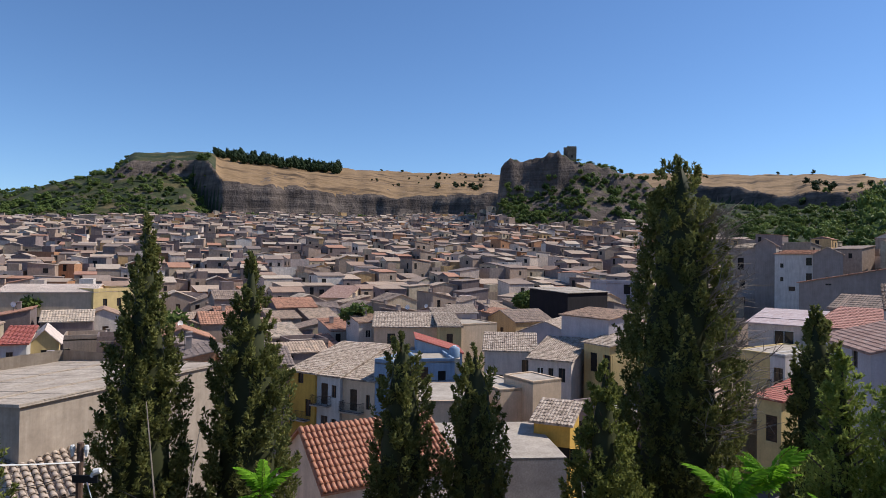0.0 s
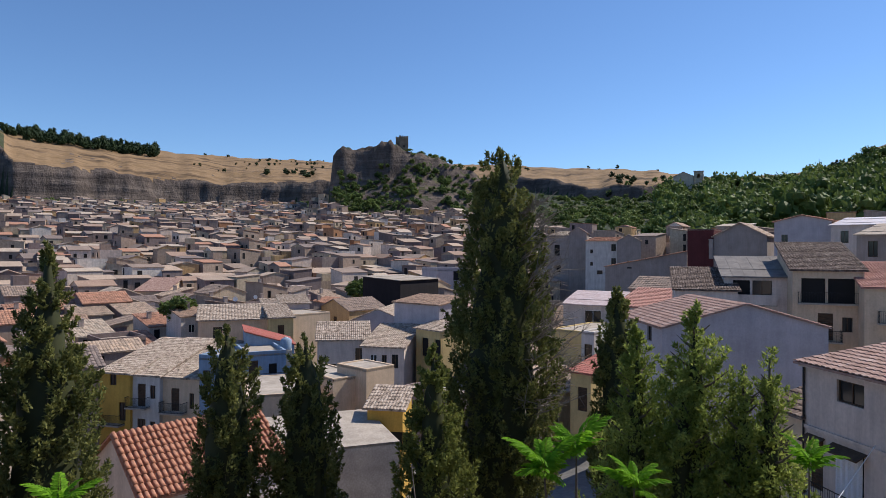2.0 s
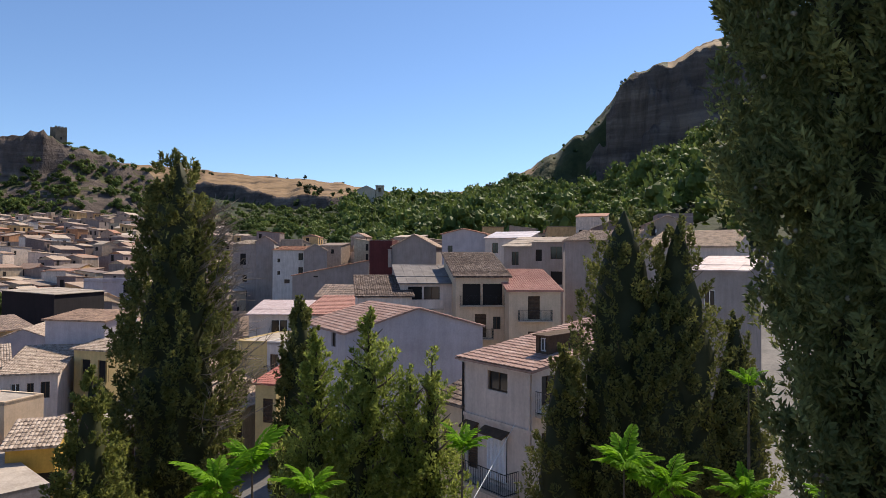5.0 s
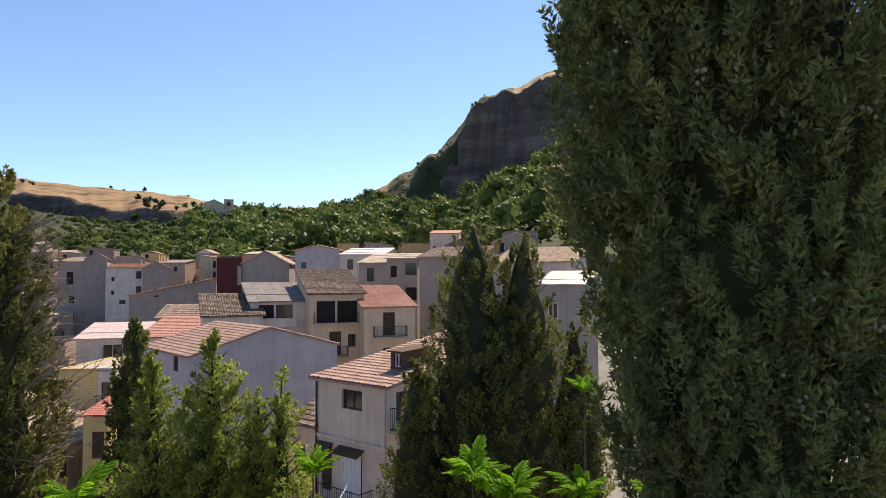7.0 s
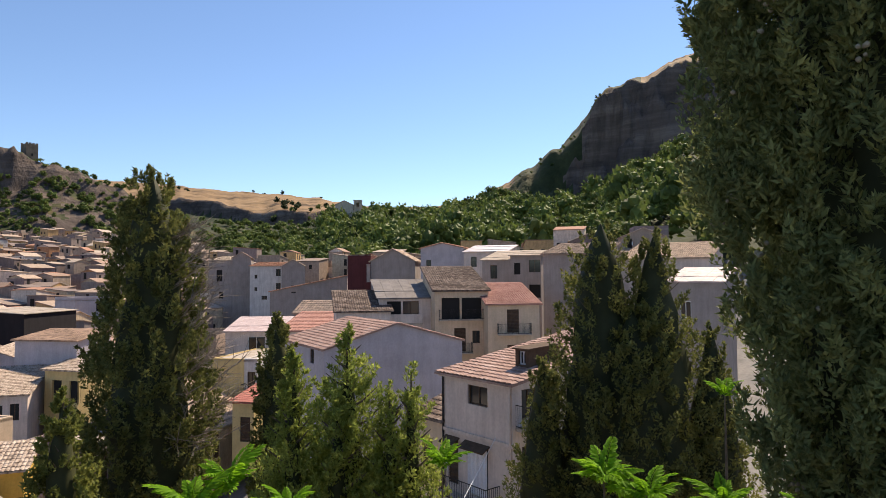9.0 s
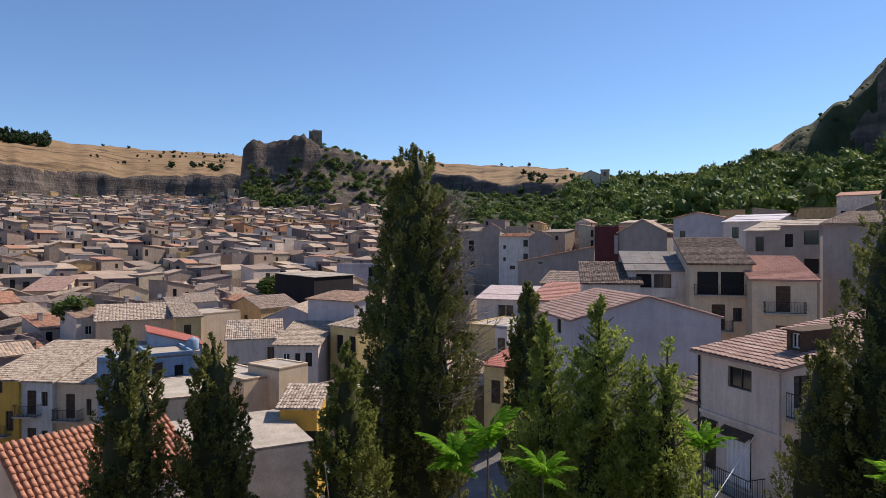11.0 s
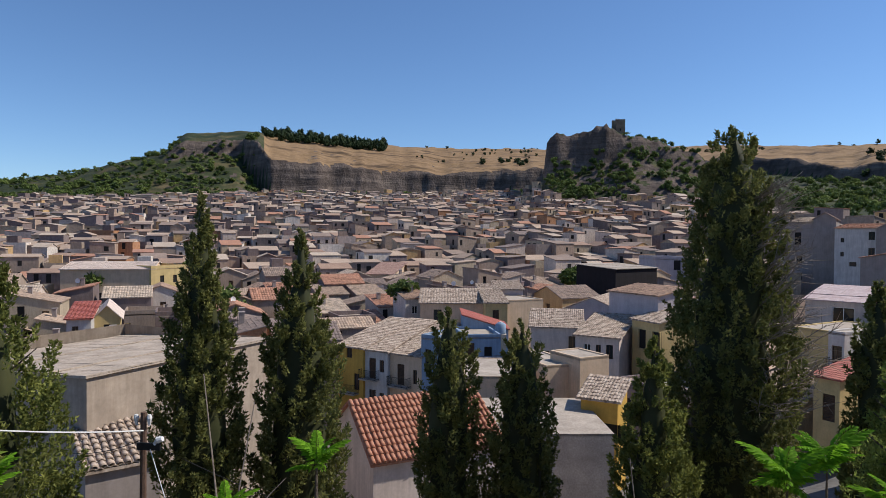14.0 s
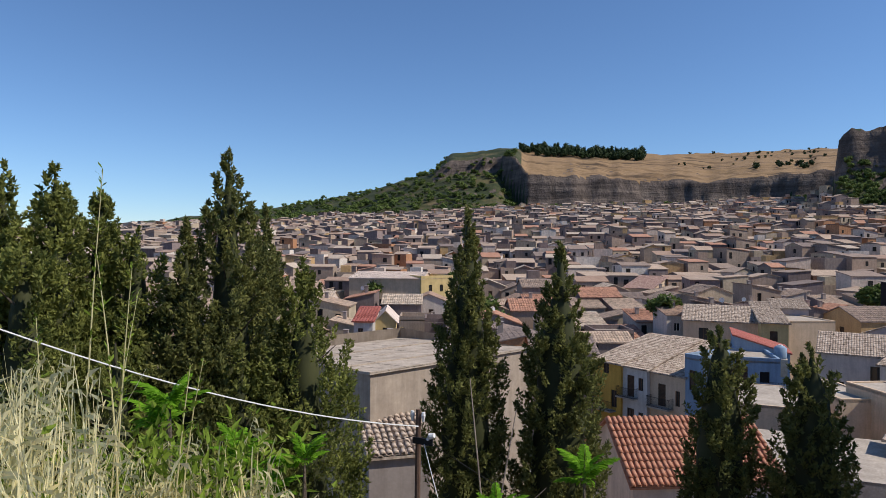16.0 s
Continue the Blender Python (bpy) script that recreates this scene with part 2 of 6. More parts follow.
# ---- building blocks ----
class Geo:
    """Collects vertices and faces of one mesh."""
    def __init__(self):
        self.v, self.f, self.m = [], [], []

    def face(self, pts, mat=0):
        i = len(self.v)
        self.v.extend(tuple(p) for p in pts)
        self.f.append(tuple(range(i, i + len(pts))))
        self.m.append(mat)

    def block(self, x0, y0, z0, x1, y1, z1, mat=0, open_bottom=False):
        i = len(self.v)
        self.v.extend([(x0, y0, z0), (x1, y0, z0), (x1, y1, z0), (x0, y1, z0), (x0, y0, z1), (x1, y0, z1), (x1, y1, z1), (x0, y1, z1)])
        fs = [(0, 1, 5, 4), (1, 2, 6, 5), (2, 3, 7, 6), (3, 0, 4, 7), (4, 5, 6, 7)]
        if not open_bottom:
            fs.append((3, 2, 1, 0))
        for f in fs:
            self.f.append(tuple(i + k for k in f))
            self.m.append(mat)

    def slab(self, corners, thick, mat=0):
        """A plate: four top corners, anticlockwise from above, and its thickness."""
        i = len(self.v)
        self.v.extend(tuple(c) for c in corners)
        self.v.extend((c[0], c[1], c[2] - thick) for c in corners)
        for f in [(0, 1, 2, 3), (7, 6, 5, 4), (0, 4, 5, 1), (1, 5, 6, 2), (2, 6, 7, 3), (3, 7, 4, 0)]:
            self.f.append(tuple(i + k for k in f))
            self.m.append(mat)

    def tube(self, pts, radii, n=6, mat=0):
        i0 = len(self.v)
        pts = [Vector(p) for p in pts]
        for k, p in enumerate(pts):
            d = (pts[min(k + 1, len(pts) - 1)] - pts[max(k - 1, 0)]).normalized()
            a = d.orthogonal().normalized()
            b = d.cross(a)
            for j in range(n):
                t = 2 * math.pi * j / n
                self.v.append(tuple(p + radii[k] * (math.cos(t) * a + math.sin(t) * b)))
        for k in range(len(pts) - 1):
            for j in range(n):
                a, b = i0 + k * n + j, i0 + k * n + (j + 1) % n
                self.f.append((a, b, b + n, a + n))
                self.m.append(mat)
        self.f.append(tuple(i0 + j for j in reversed(range(n))))
        self.f.append(tuple(i0 + (len(pts) - 1) * n + j for j in range(n)))
        self.m.extend((mat, mat))

    def mesh(self, name, mats, smooth=False, weld=False):
        if weld:
            seen, back = {}, []
            for p in self.v:
                back.append(seen.setdefault((round(p[0], 3), round(p[1], 3), round(p[2], 3)), len(seen)))
            self.v, self.f = [k for k in seen], [tuple(back[i] for i in f) for f in self.f]
        me = bpy.data.meshes.new(name)
        me.from_pydata(self.v, [], self.f)
        for m in mats:
            me.materials.append(m)
        if len(mats) > 1:
            me.polygons.foreach_set("material_index", self.m)
        if smooth:
            me.polygons.foreach_set("use_smooth", [True] * len(me.polygons))
        return me


def part(name, geo, mats, parent=None, label="", smooth=False):
    mats = mats if isinstance(mats, (list, tuple)) else [mats]
    ob = new(name, geo.mesh(name, mats, smooth, name == "wall") if isinstance(geo, Geo) else geo)
    if parent:
        ob.parent = parent
    if label:
        tagged(ob, label)
    return ob


def array_mesh(name, verts, faces, mats, mat_index=None, smooth=False):
    """A mesh from numpy arrays; faces all with the same number of corners."""
    me = bpy.data.meshes.new(name)
    n, k = faces.shape
    me.vertices.add(len(verts))
    me.vertices.foreach_set("co", np.ascontiguousarray(verts, dtype=np.float32).ravel())
    me.loops.add(n * k)
    me.loops.foreach_set("vertex_index", np.ascontiguousarray(faces, dtype=np.int32).ravel())
    me.polygons.add(n)
    me.polygons.foreach_set("loop_start", np.arange(0, n * k, k, dtype=np.int32))
    for m in mats:
        me.materials.append(m)
    if mat_index is not None:
        me.polygons.foreach_set("material_index", np.ascontiguousarray(mat_index, dtype=np.int32))
    me.polygons.foreach_set("use_smooth", np.full(n, smooth))
    me.update(calc_edges=True)
    me.validate()
    return me


def lattice(x, y, seed):
    """Smooth value noise over a plane, from -1 to 1."""
    xi, yi = np.floor(x).astype(np.int64), np.floor(y).astype(np.int64)
    fx, fy = x - xi, y - yi
    fx, fy = fx * fx * (3 - 2 * fx), fy * fy * (3 - 2 * fy)

    def h(a, b):
        q = (a * 374761393 + b * 668265263 + seed * 974711) & 0x7fffffff
        q = ((q ^ (q >> 13)) * 1274126177) & 0x7fffffff
        return ((q ^ (q >> 16)) & 0xffff) / 32767.5 - 1
    a, b, c, d = h(xi, yi), h(xi + 1, yi), h(xi, yi + 1), h(xi + 1, yi + 1)
    return a + (b - a) * fx + (c - a) * fy + (a - b - c + d) * fx * fy


def rough(x, y, size, seed, octaves=4):
    s, amp = 0, 1.0
    for k in range(octaves):
        s = s + amp * lattice(x / size, y / size, seed + k)
        size, amp = size / 2.03, amp * 0.52
    return s


# ---- the land: bearings are degrees clockwise from straight ahead, distances in metres ----
BEAR = np.array([-180, -95, -80, -60, -42, -35, -28, -26.2, -22, -20.4, -19.5, -12, -5, 0, 4, 17, 22, 27, 32, 36, 42, 46.7, 50.5, 54, 56, 58, 62, 65, 75, 90, 110, 180])
FOOT_R = np.array([700, 900, 900, 900, 800, 850, 880, 880, 880, 810, 760, 760, 770, 770, 770, 700, 650, 600, 560, 540, 520, 480, 500, 500, 500, 490, 480, 470, 450, 440, 440, 700])
FOOT_E = np.array([2, .3, .3, .3, 1.8, 3.0, 5.6, 6.4, 6.6, 3.8, 3.7, 3.7, 3.8, 3.9, 4.1, 5, 5.1, 4.4, 4.5, 4.7, 4.9, 5.3, 6.0, 6.3, 6.8, 7.7, 9.6, 11, 12.5, 12, 10, 2])
RIM_R = np.array([900, 1200, 1200, 1200, 950, 950, 900, 890, 890, 835, 778, 775, 782, 782, 782, 730, 662, 610, 569, 565, 600, 520, 535, 525, 518, 512, 505, 500, 490, 480, 480, 900])
RIM_E = np.array([3, .6, .6, .6, 2.5, 4.0, 6.3, 7.6, 7.9, 7.9, 6.5, 6.05, 5.5, 5.8, 5.85, 6.5, 6.45, 5.6, 5.5, 5.2, 5.3, 6.2, 8.5, 10.6, 13.0, 15.0, 16.3, 17.2, 19, 18, 15, 3])
RIDGE_R = np.array([1200, 1800, 1800, 1800, 1150, 1050, 1000, 980, 1000, 1000, 1050, 1100, 1150, 1150, 1150, 1000, 900, 850, 800, 800, 900, 700, 600, 600, 600, 620, 620, 620, 620, 620, 620, 1200])
RIDGE_E = np.array([3, .9, .9, 1.0, 3.2, 4.5, 6.45, 8.2, 8.65, 8.7, 8.5, 8.05, 7.85, 7.75, 7.65, 7.65, 7.35, 7.1, 6.85, 6.1, 5.9, 6.55, 8.8, 10.9, 13.35, 15.2, 16.6, 17.75, 20, 19, 16, 3])
EDGE_BEAR = np.array([-180, -95, -60, -35, -20, 0, 5, 9, 16, 21, 26, 32, 50, 60, 75, 180])
EDGE_R = np.array([120, 420, 560, 690, 700, 690, 500, 445, 455, 390, 260, 215, 200, 150, 120, 120])
EDGE_E = np.array([-1, -.9, .2, 2.0, 2.9, 3.2, 2.4, 1.9, 2.6, 1.5, .3, -.9, 0.5, 1.0, 0.5, -1])
CRAG_BEAR = np.array([2.6, 4.3, 4.75, 5.5, 7, 8.6, 10.4, 11.2, 13, 15, 17, 20.5])
CRAG_FOOT = np.array([2.6, 4.4, 5.6, 5.7, 5.8, 6.0, 6.6, 7.2, 6.9, 6.2, 5.2, 2.5])
CRAG_TOP = np.array([2.6, 4.6, 8.85, 8.95, 9.0, 9.3, 9.45, 8.6, 8.4, 7.9, 7.0, 2.8])


def lift(r, e):
    return EYE + r * np.tan(np.radians(e))


def land(bearing, r):
    """Height of the ground, and 0..1 for how far each point is past the cliff's foot and past its rim."""
    b, r = np.asarray(bearing, float), np.asarray(r, float)
    x, y = r * np.sin(np.radians(b)), r * np.cos(np.radians(b))
    right = np.clip((b - 22) / 14, 0, 1) * np.clip((120 - b) / 30, 0, 1)
    er, ee = np.interp(b, EDGE_BEAR, EDGE_R), np.interp(b, EDGE_BEAR, EDGE_E)
    wob = rough(x, y, 60, 11, 3)
    ribs = np.abs(rough(x, y, 17, 41, 3)) * (4.5 + 13 * np.clip((b - 48) / 6, 0, 1))
    fr = np.interp(b, BEAR, FOOT_R) + 9 * wob + ribs
    rr = np.maximum(np.interp(b, BEAR, RIM_R) + 9 * wob + 0.4 * ribs, fr + 4)
    gr = np.maximum(np.interp(b, BEAR, RIDGE_R), rr + 40)
    left = np.clip((-38 - b) / 6, 0, 1)
    jag = np.clip((b - 47) / 5, 0, 1) * (5 * rough(b * 10, 0 * b, 14, 61, 4)) + 1.6 * rough(b * 10, 0 * b, 9, 67, 3)
    st = [(np.zeros_like(r), np.zeros_like(r)), (2.9 + 1.7 * left, -0.15 + 0 * r), (6.0 + 1.0 * left, -4.2 + 0 * r), (16 + 0 * r, -9.8 + 0 * r),
          (30 + 0 * r, -14 + 0.5 * right), (70 + 0 * r, -20 + 7 * right), (np.minimum(165, er * 0.8), -18 + 9 * right),
          (er, lift(er, ee)), (fr, lift(fr, np.interp(b, BEAR, FOOT_E))), (rr, lift(rr, np.interp(b, BEAR, RIM_E)) + jag),
          (gr, lift(gr, np.interp(b, BEAR, RIDGE_E)) + jag * 0.5), (gr + 500, lift(gr, np.interp(b, BEAR, RIDGE_E)) - 60), (4600 + 0 * r, 10 + 0 * r)]
    z = np.zeros_like(r)
    for (r0, z0), (r1, z1) in zip(st, st[1:]):
        k = np.clip((r - r0) / np.maximum(r1 - r0, 0.01), 0, 1)
        z = np.where(r >= r0, z0 + (z1 - z0) * k, z)
    past_foot, past_rim = r > fr, r > rr
    # the castle crag, in front of the plateau
    cf, ct = np.interp(b, CRAG_BEAR, CRAG_FOOT), np.interp(b, CRAG_BEAR, CRAG_TOP)
    c0, c1, c2 = 470.0, 546 + 4 * wob + ribs, 562 + 4 * wob + 0.6 * ribs
    zc0, zc1, zc2 = lift(c0, np.minimum(cf, 1.8)), lift(c1, cf), lift(c2, ct) + 2.4 * rough(b * 10, 0 * b, 6, 73, 3)
    zc = np.where(r < c1, zc0 + (zc1 - zc0) * np.clip((r - c0) / (c1 - c0), 0, 1),
                  np.where(r < c2, zc1 + (zc2 - zc1) * np.clip((r - c1) / (c2 - c1), 0, 1), zc2 - np.clip(r - 640, 0, 400) * 0.55))
    on = (b > 2.6) & (b < 20.5) & (r > 470) & (r < 800)
    crag = on & (zc > z)
    z = np.where(crag, zc, z)
    z = z + np.clip((r - 60) / 500, 0, 1) * (1.6 * rough(x, y, 45, 3) + 0.9 * rough(x, y, 12, 5, 2)) + np.clip((r - 3) / 8, 0, 1) * 0.25 * rough(x, y, 4, 7, 2)
    return z, past_foot, past_rim, crag, c1, c2


def ground_at(x, y):
    z = land(np.degrees(np.arctan2(x, y)), np.hypot(x, y))[0]
    return float(z)


def build_land():
    bear = np.concatenate([np.arange(-180, -72, 4.0), np.arange(-72, 82, 0.28), np.arange(82, 181, 4.0)])
    bear[-1] = 180
    r = np.concatenate([[0.0], np.arange(0.8, 8, 0.6), np.geomspace(8, 430, 60), np.arange(436, 620, 3.2), np.arange(620, 900, 4.0), np.geomspace(905, 1300, 30), np.geomspace(1350, 4600, 14)])
    B, Rr = np.meshgrid(bear, r, indexing="ij")
    z, pf, pr, crag, c1, c2 = land(B, Rr)
    x, y = Rr * np.sin(np.radians(B)), Rr * np.cos(np.radians(B))
    v = np.stack([x, y, z], -1).reshape(-1, 3)
    nb, nr = B.shape
    i = np.arange((nb - 1)).reshape(-1, 1) * nr + np.arange(nr - 1)
    f = np.stack([i, i + 1, i + nr + 1, i + nr], -1).reshape(-1, 4)[:, ::-1]
    mid = (slice(0, nb - 1), slice(0, nr - 1))
    slope = np.abs(np.diff(z, axis=1))[mid[0]] / np.maximum(np.diff(Rr, axis=1)[mid[0]], 0.01)
    b, rr, xx, yy = B[mid], Rr[mid], x[mid], y[mid]
    edge = np.interp(b, EDGE_BEAR, EDGE_R) + 14 * rough(xx, yy, 30, 21, 2)
    m = np.zeros(b.shape, int)                                       # soil
    m[(rr > 24)] = 1                                                 # street
    m[(rr > edge)] = 2                                               # scrub
    m[pr[mid] & (rr > 500) & (b > -24) & (b < 50)] = 4               # golden field
    m[pr[mid] & (b > -28) & (b <= -20)] = 2
    m[pr[mid] & (b > 61)] = 4
    steep = slope > 0.62 + 0.18 * rough(xx, yy, 25, 33, 2)
    m[steep & (rr > 380)] = 3                                        # rock
    m[crag[mid] & ~steep] = 2
    m[pf[mid] & ~pr[mid] & (rr > 420) & (b > -27.5) & (b < 33)] = 3
    ragged = b + 2.2 * rough(xx, yy, 30, 71, 3)
    m[pf[mid] & ~pr[mid] & (ragged >= 55)] = 3
    m[steep & (b > 46) & (ragged < 55)] = 2
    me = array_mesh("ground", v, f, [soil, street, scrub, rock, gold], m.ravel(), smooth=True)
    return tagged(new("ground", me), "dry hillside, town valley, scrub slopes and golden plateau", "ground", kind="structure")


build_land()


# ---- trees ----
def sprays(centres, out, size, width, rng, lean=0.6):
    """Small pointed leaf blades: each one a bent pair of triangles at its centre, pointing along out and up."""
    n = len(centres)
    d = out * 0.5 + rng.normal(0, 0.4, (n, 3)) + np.array([0, 0, lean])
    d /= np.linalg.norm(d, axis=1, keepdims=True) + 1e-9
    s = np.cross(d, out + rng.normal(0, 0.35, (n, 3)))
    s /= np.linalg.norm(s, axis=1, keepdims=True) + 1e-9
    k = np.cross(d, s)
    L = (size * rng.uniform(0.6, 1.4, n))[:, None]
    w = (width * rng.uniform(0.7, 1.3, n))[:, None]
    v = np.stack([centres - d * L * 0.3, centres + s * w + k * w * 0.3, centres + d * L * 0.7, centres - s * w + k * w * 0.3], 1).reshape(-1, 3)
    i = np.arange(n)[:, None] * 4
    return v, np.concatenate([i + [0, 1, 2], i + [0, 2, 3]], 1).reshape(-1, 3)


def lump(rng, n, centre, radii):
    """n points on an ellipsoid, with their outward directions."""
    u = rng.normal(0, 1, (n, 3))
    u /= np.linalg.norm(u, axis=1, keepdims=True)
    return np.asarray(centre) + u * np.asarray(radii) * rng.uniform(0.75, 1.05, (n, 1)), u


def girth(prof, depth):
    """Crown radius at a depth below the tip: prof is (depth, radius) pairs."""
    return np.interp(depth, [0.0] + [p[0] for p in prof], [0.03] + [p[1] for p in prof])


def plume_crown(rng, height, prof, plumes, per, tuft, size, width, dense, bare, loose=0.0, out_lean=0.5):
    """Upswept plumes of small blades over a tapering crown; dense: depth from the tip that carries most of them."""
    top = 1.0 - bare
    deep = min(height * top, dense)
    n_low = int(plumes * 0.25) if height * top > dense + 0.6 else 0
    # more plumes where the crown is wider
    grid = np.linspace(0.02, deep, 200)
    cum = np.cumsum(girth(prof, grid) + 0.10)
    d = np.interp(rng.uniform(0, cum[-1], plumes), cum, grid)
    if n_low:
        d = np.concatenate([d, rng.uniform(dense, height * top, n_low)])
    n = len(d)
    a = rng.uniform(0, 2 * math.pi, n)
    turn = rng.uniform(0, 50)
    r = girth(prof, d) * (1 + 0.13 * lattice(a * 1.4 + turn, d * 1.1, 3) + 0.10 * lattice(a * 3.0, d * 2.6 + turn, 4))
    low = np.clip((d / height - 0.72) / 0.28, 0, 1)
    r = r * (1 - 0.55 * low)
    L = np.clip(tuft * (0.45 + 0.55 * r / max(p[1] for p in prof)), 0.14, None) * rng.uniform(0.7, 1.35, n)
    rad = np.stack([np.cos(a), np.sin(a), np.zeros(n)], 1)
    near_top = np.clip(1 - d / 0.6, 0, 1)
    axis = rad * (out_lean * (1 - 0.8 * near_top))[:, None] + [0, 0, 0.9] + rng.normal(0, 0.16, (n, 3))
    axis /= np.linalg.norm(axis, axis=1, keepdims=True)
    tip_r = r * rng.uniform(0.80 - 0.3 * loose, 1.14 + 0.06 * loose, n)
    tip = rad * tip_r[:, None]
    tip[:, 2] = height - d
    # blades along each plume
    m = n * per
    k = np.repeat(np.arange(n), per)
    s = rng.uniform(0, 1, m) ** 0.85
    w = (0.27 * L[k]) * np.sqrt(np.clip(1.02 - s, 0, 1)) * (0.35 + 0.65 * np.clip(s / 0.25, 0, 1))
    e = np.cross(axis[k], rng.normal(0, 1, (m, 3)))
    e /= np.linalg.norm(e, axis=1, keepdims=True) + 1e-9
    c = tip[k] - axis[k] * (L[k] * (1 - s))[:, None] + e * (w * rng.uniform(0.55, 1.0, m))[:, None]
    o = e * 0.9 + axis[k] * 0.55
    keep = c[:, 2] > 0.3
    return sprays(c[keep], o[keep], size, width, rng, 0.35)


# Solid shell added inside the crown: blocks see-through, carries the painted inner shade.
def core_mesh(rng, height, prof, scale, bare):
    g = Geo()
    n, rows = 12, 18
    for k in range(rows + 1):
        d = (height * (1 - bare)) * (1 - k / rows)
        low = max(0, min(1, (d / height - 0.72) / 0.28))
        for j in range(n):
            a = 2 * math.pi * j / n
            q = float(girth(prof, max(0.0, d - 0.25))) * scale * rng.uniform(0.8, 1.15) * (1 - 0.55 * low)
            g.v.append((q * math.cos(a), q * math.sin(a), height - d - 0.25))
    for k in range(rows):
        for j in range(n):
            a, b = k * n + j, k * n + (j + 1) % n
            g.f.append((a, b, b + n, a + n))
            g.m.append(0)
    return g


def cypress(tops, label, seed, plumes=420, per=60, tuft=0.5, size=0.10, width=0.024, leaf=None, group="cypresses on the slope", cones=0, dead=0, core=0.62, bare=0.06, dense=7.0, loose=0.0, out_lean=0.5, limbs=14):
    """A cypress: trunk, limbs, a dark core shell painted as the shade inside, and a crown of upswept plumes. tops: (x,
    y, tip height, profile) of each leader.
    """
    rng = np.random.default_rng(seed)
    x, y = tops[0][0], tops[0][1]
    z0 = ground_at(x, y) - 0.1
    tree = tagged(new("cypress_tree"), label, "tree", group)
    tree.location = (x, y, z0)
    V, F, CV, CF, off, coff = [], [], [], [], 0, 0
    trunk = Geo()
    whole = sum(max(p[1] for p in q[3]) for q in tops)
    for tx, ty, tip, prof in tops:
        dx, dy, h = tx - x, ty - y, tip - z0
        rad = max(p[1] for p in prof)
        v, f = plume_crown(rng, h, prof, max(30, int(plumes * rad / whole)), per, tuft, size, width, dense, bare, loose, out_lean)
        V.append(v + [dx, dy, 0])
        F.append(f + off)
        off += len(v)
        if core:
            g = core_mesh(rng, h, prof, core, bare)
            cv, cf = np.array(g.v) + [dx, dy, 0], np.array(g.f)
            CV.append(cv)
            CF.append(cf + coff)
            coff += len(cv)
        tr = max(0.05, 0.05 * rad + 0.07)
        trunk.tube([(dx * 0.1, dy * 0.1, 0), (dx * 0.6, dy * 0.6, h * 0.25), (dx, dy, h * 0.6), (dx, dy, h * 0.97)], [tr * 1.3, tr, tr * 0.6, 0.012], 8)
        for _ in range(limbs):
            d = rng.uniform(0.06, 0.85) * min(h * 0.9, dense)
            a, q = rng.uniform(0, 6.28), float(girth(prof, d)) * 0.8
            zt = h - d - 0.7 * q
            trunk.tube([(dx, dy, zt), (dx + 0.5 * q * math.cos(a), dy + 0.5 * q * math.sin(a), zt + 0.25 * q), (dx + q * math.cos(a), dy + q * math.sin(a), zt + 0.7 * q)], [0.03, 0.018, 0.006], 5)
    part("trunk", trunk, bark, tree)
    part("crown", array_mesh("crown", np.concatenate(V), np.concatenate(F), [leaf or cypress_green]), None, tree)
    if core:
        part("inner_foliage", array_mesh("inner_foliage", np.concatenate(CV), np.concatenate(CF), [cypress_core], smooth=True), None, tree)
    prof, h = tops[0][3], tops[0][2] - z0
    for _ in range(dead):
        g = Geo()
        d0, a = rng.uniform(1.8, 7.5), rng.uniform(-1.25, 0.25)
        q = float(girth(prof, d0))
        b = Vector((0.6 * q * math.cos(a), 0.6 * q * math.sin(a), h - d0))
        d = Vector((math.cos(a + rng.normal(0, 0.3)), math.sin(a + rng.normal(0, 0.3)), rng.uniform(0.3, 1.1))).normalized()
        L = rng.uniform(0.6, 1.2) * q * 0.9
        e = b + d * L
        g.tube([b, b + d * L * 0.5 + Vector((0, 0, -0.05)), e], [0.022, 0.015, 0.006], 4)
        for _k in range(9):
            s = b + (e - b) * rng.uniform(0.3, 1)
            g.tube([s, s + (d + Vector(rng.normal(0, 0.8, 3))) * 0.26], [0.010, 0.004], 3)
        part("dead_branch", g, twig, tree, "bare grey-brown dead branch")
    if cones:
        g = Geo()
        for _ in range(cones):
            d, a = rng.uniform(1.0, 10.5), rng.uniform(0, 6.28)
            q = float(girth(prof, d)) * rng.uniform(0.93, 1.03)
            cx, cy, cz = q * math.cos(a), q * math.sin(a), h - d
            for _k in range(rng.integers(1, 6)):
                c = (cx + rng.normal(0, 0.035), cy + rng.normal(0, 0.035), cz + rng.normal(0, 0.03))
                r = rng.uniform(0.014, 0.02)
                i = len(g.v)
                for dz, w in ((-1, .25), (-.5, .9), (.35, 1), (1, .3)):
                    for j in range(6):
                        g.v.append((c[0] + r * w * math.cos(j * 1.047), c[1] + r * w * math.sin(j * 1.047), c[2] + r * dz))
                for k in range(3):
                    for j in range(6):
                        a1, b1 = i + k * 6 + j, i + k * 6 + (j + 1) % 6
                        g.f.append((a1, b1, b1 + 6, a1 + 6))
                        g.m.append(0)
        tagged(part("cones", g, cone_brown, tree, "small round grey-brown cones", True), kind="stuff")
    return tree


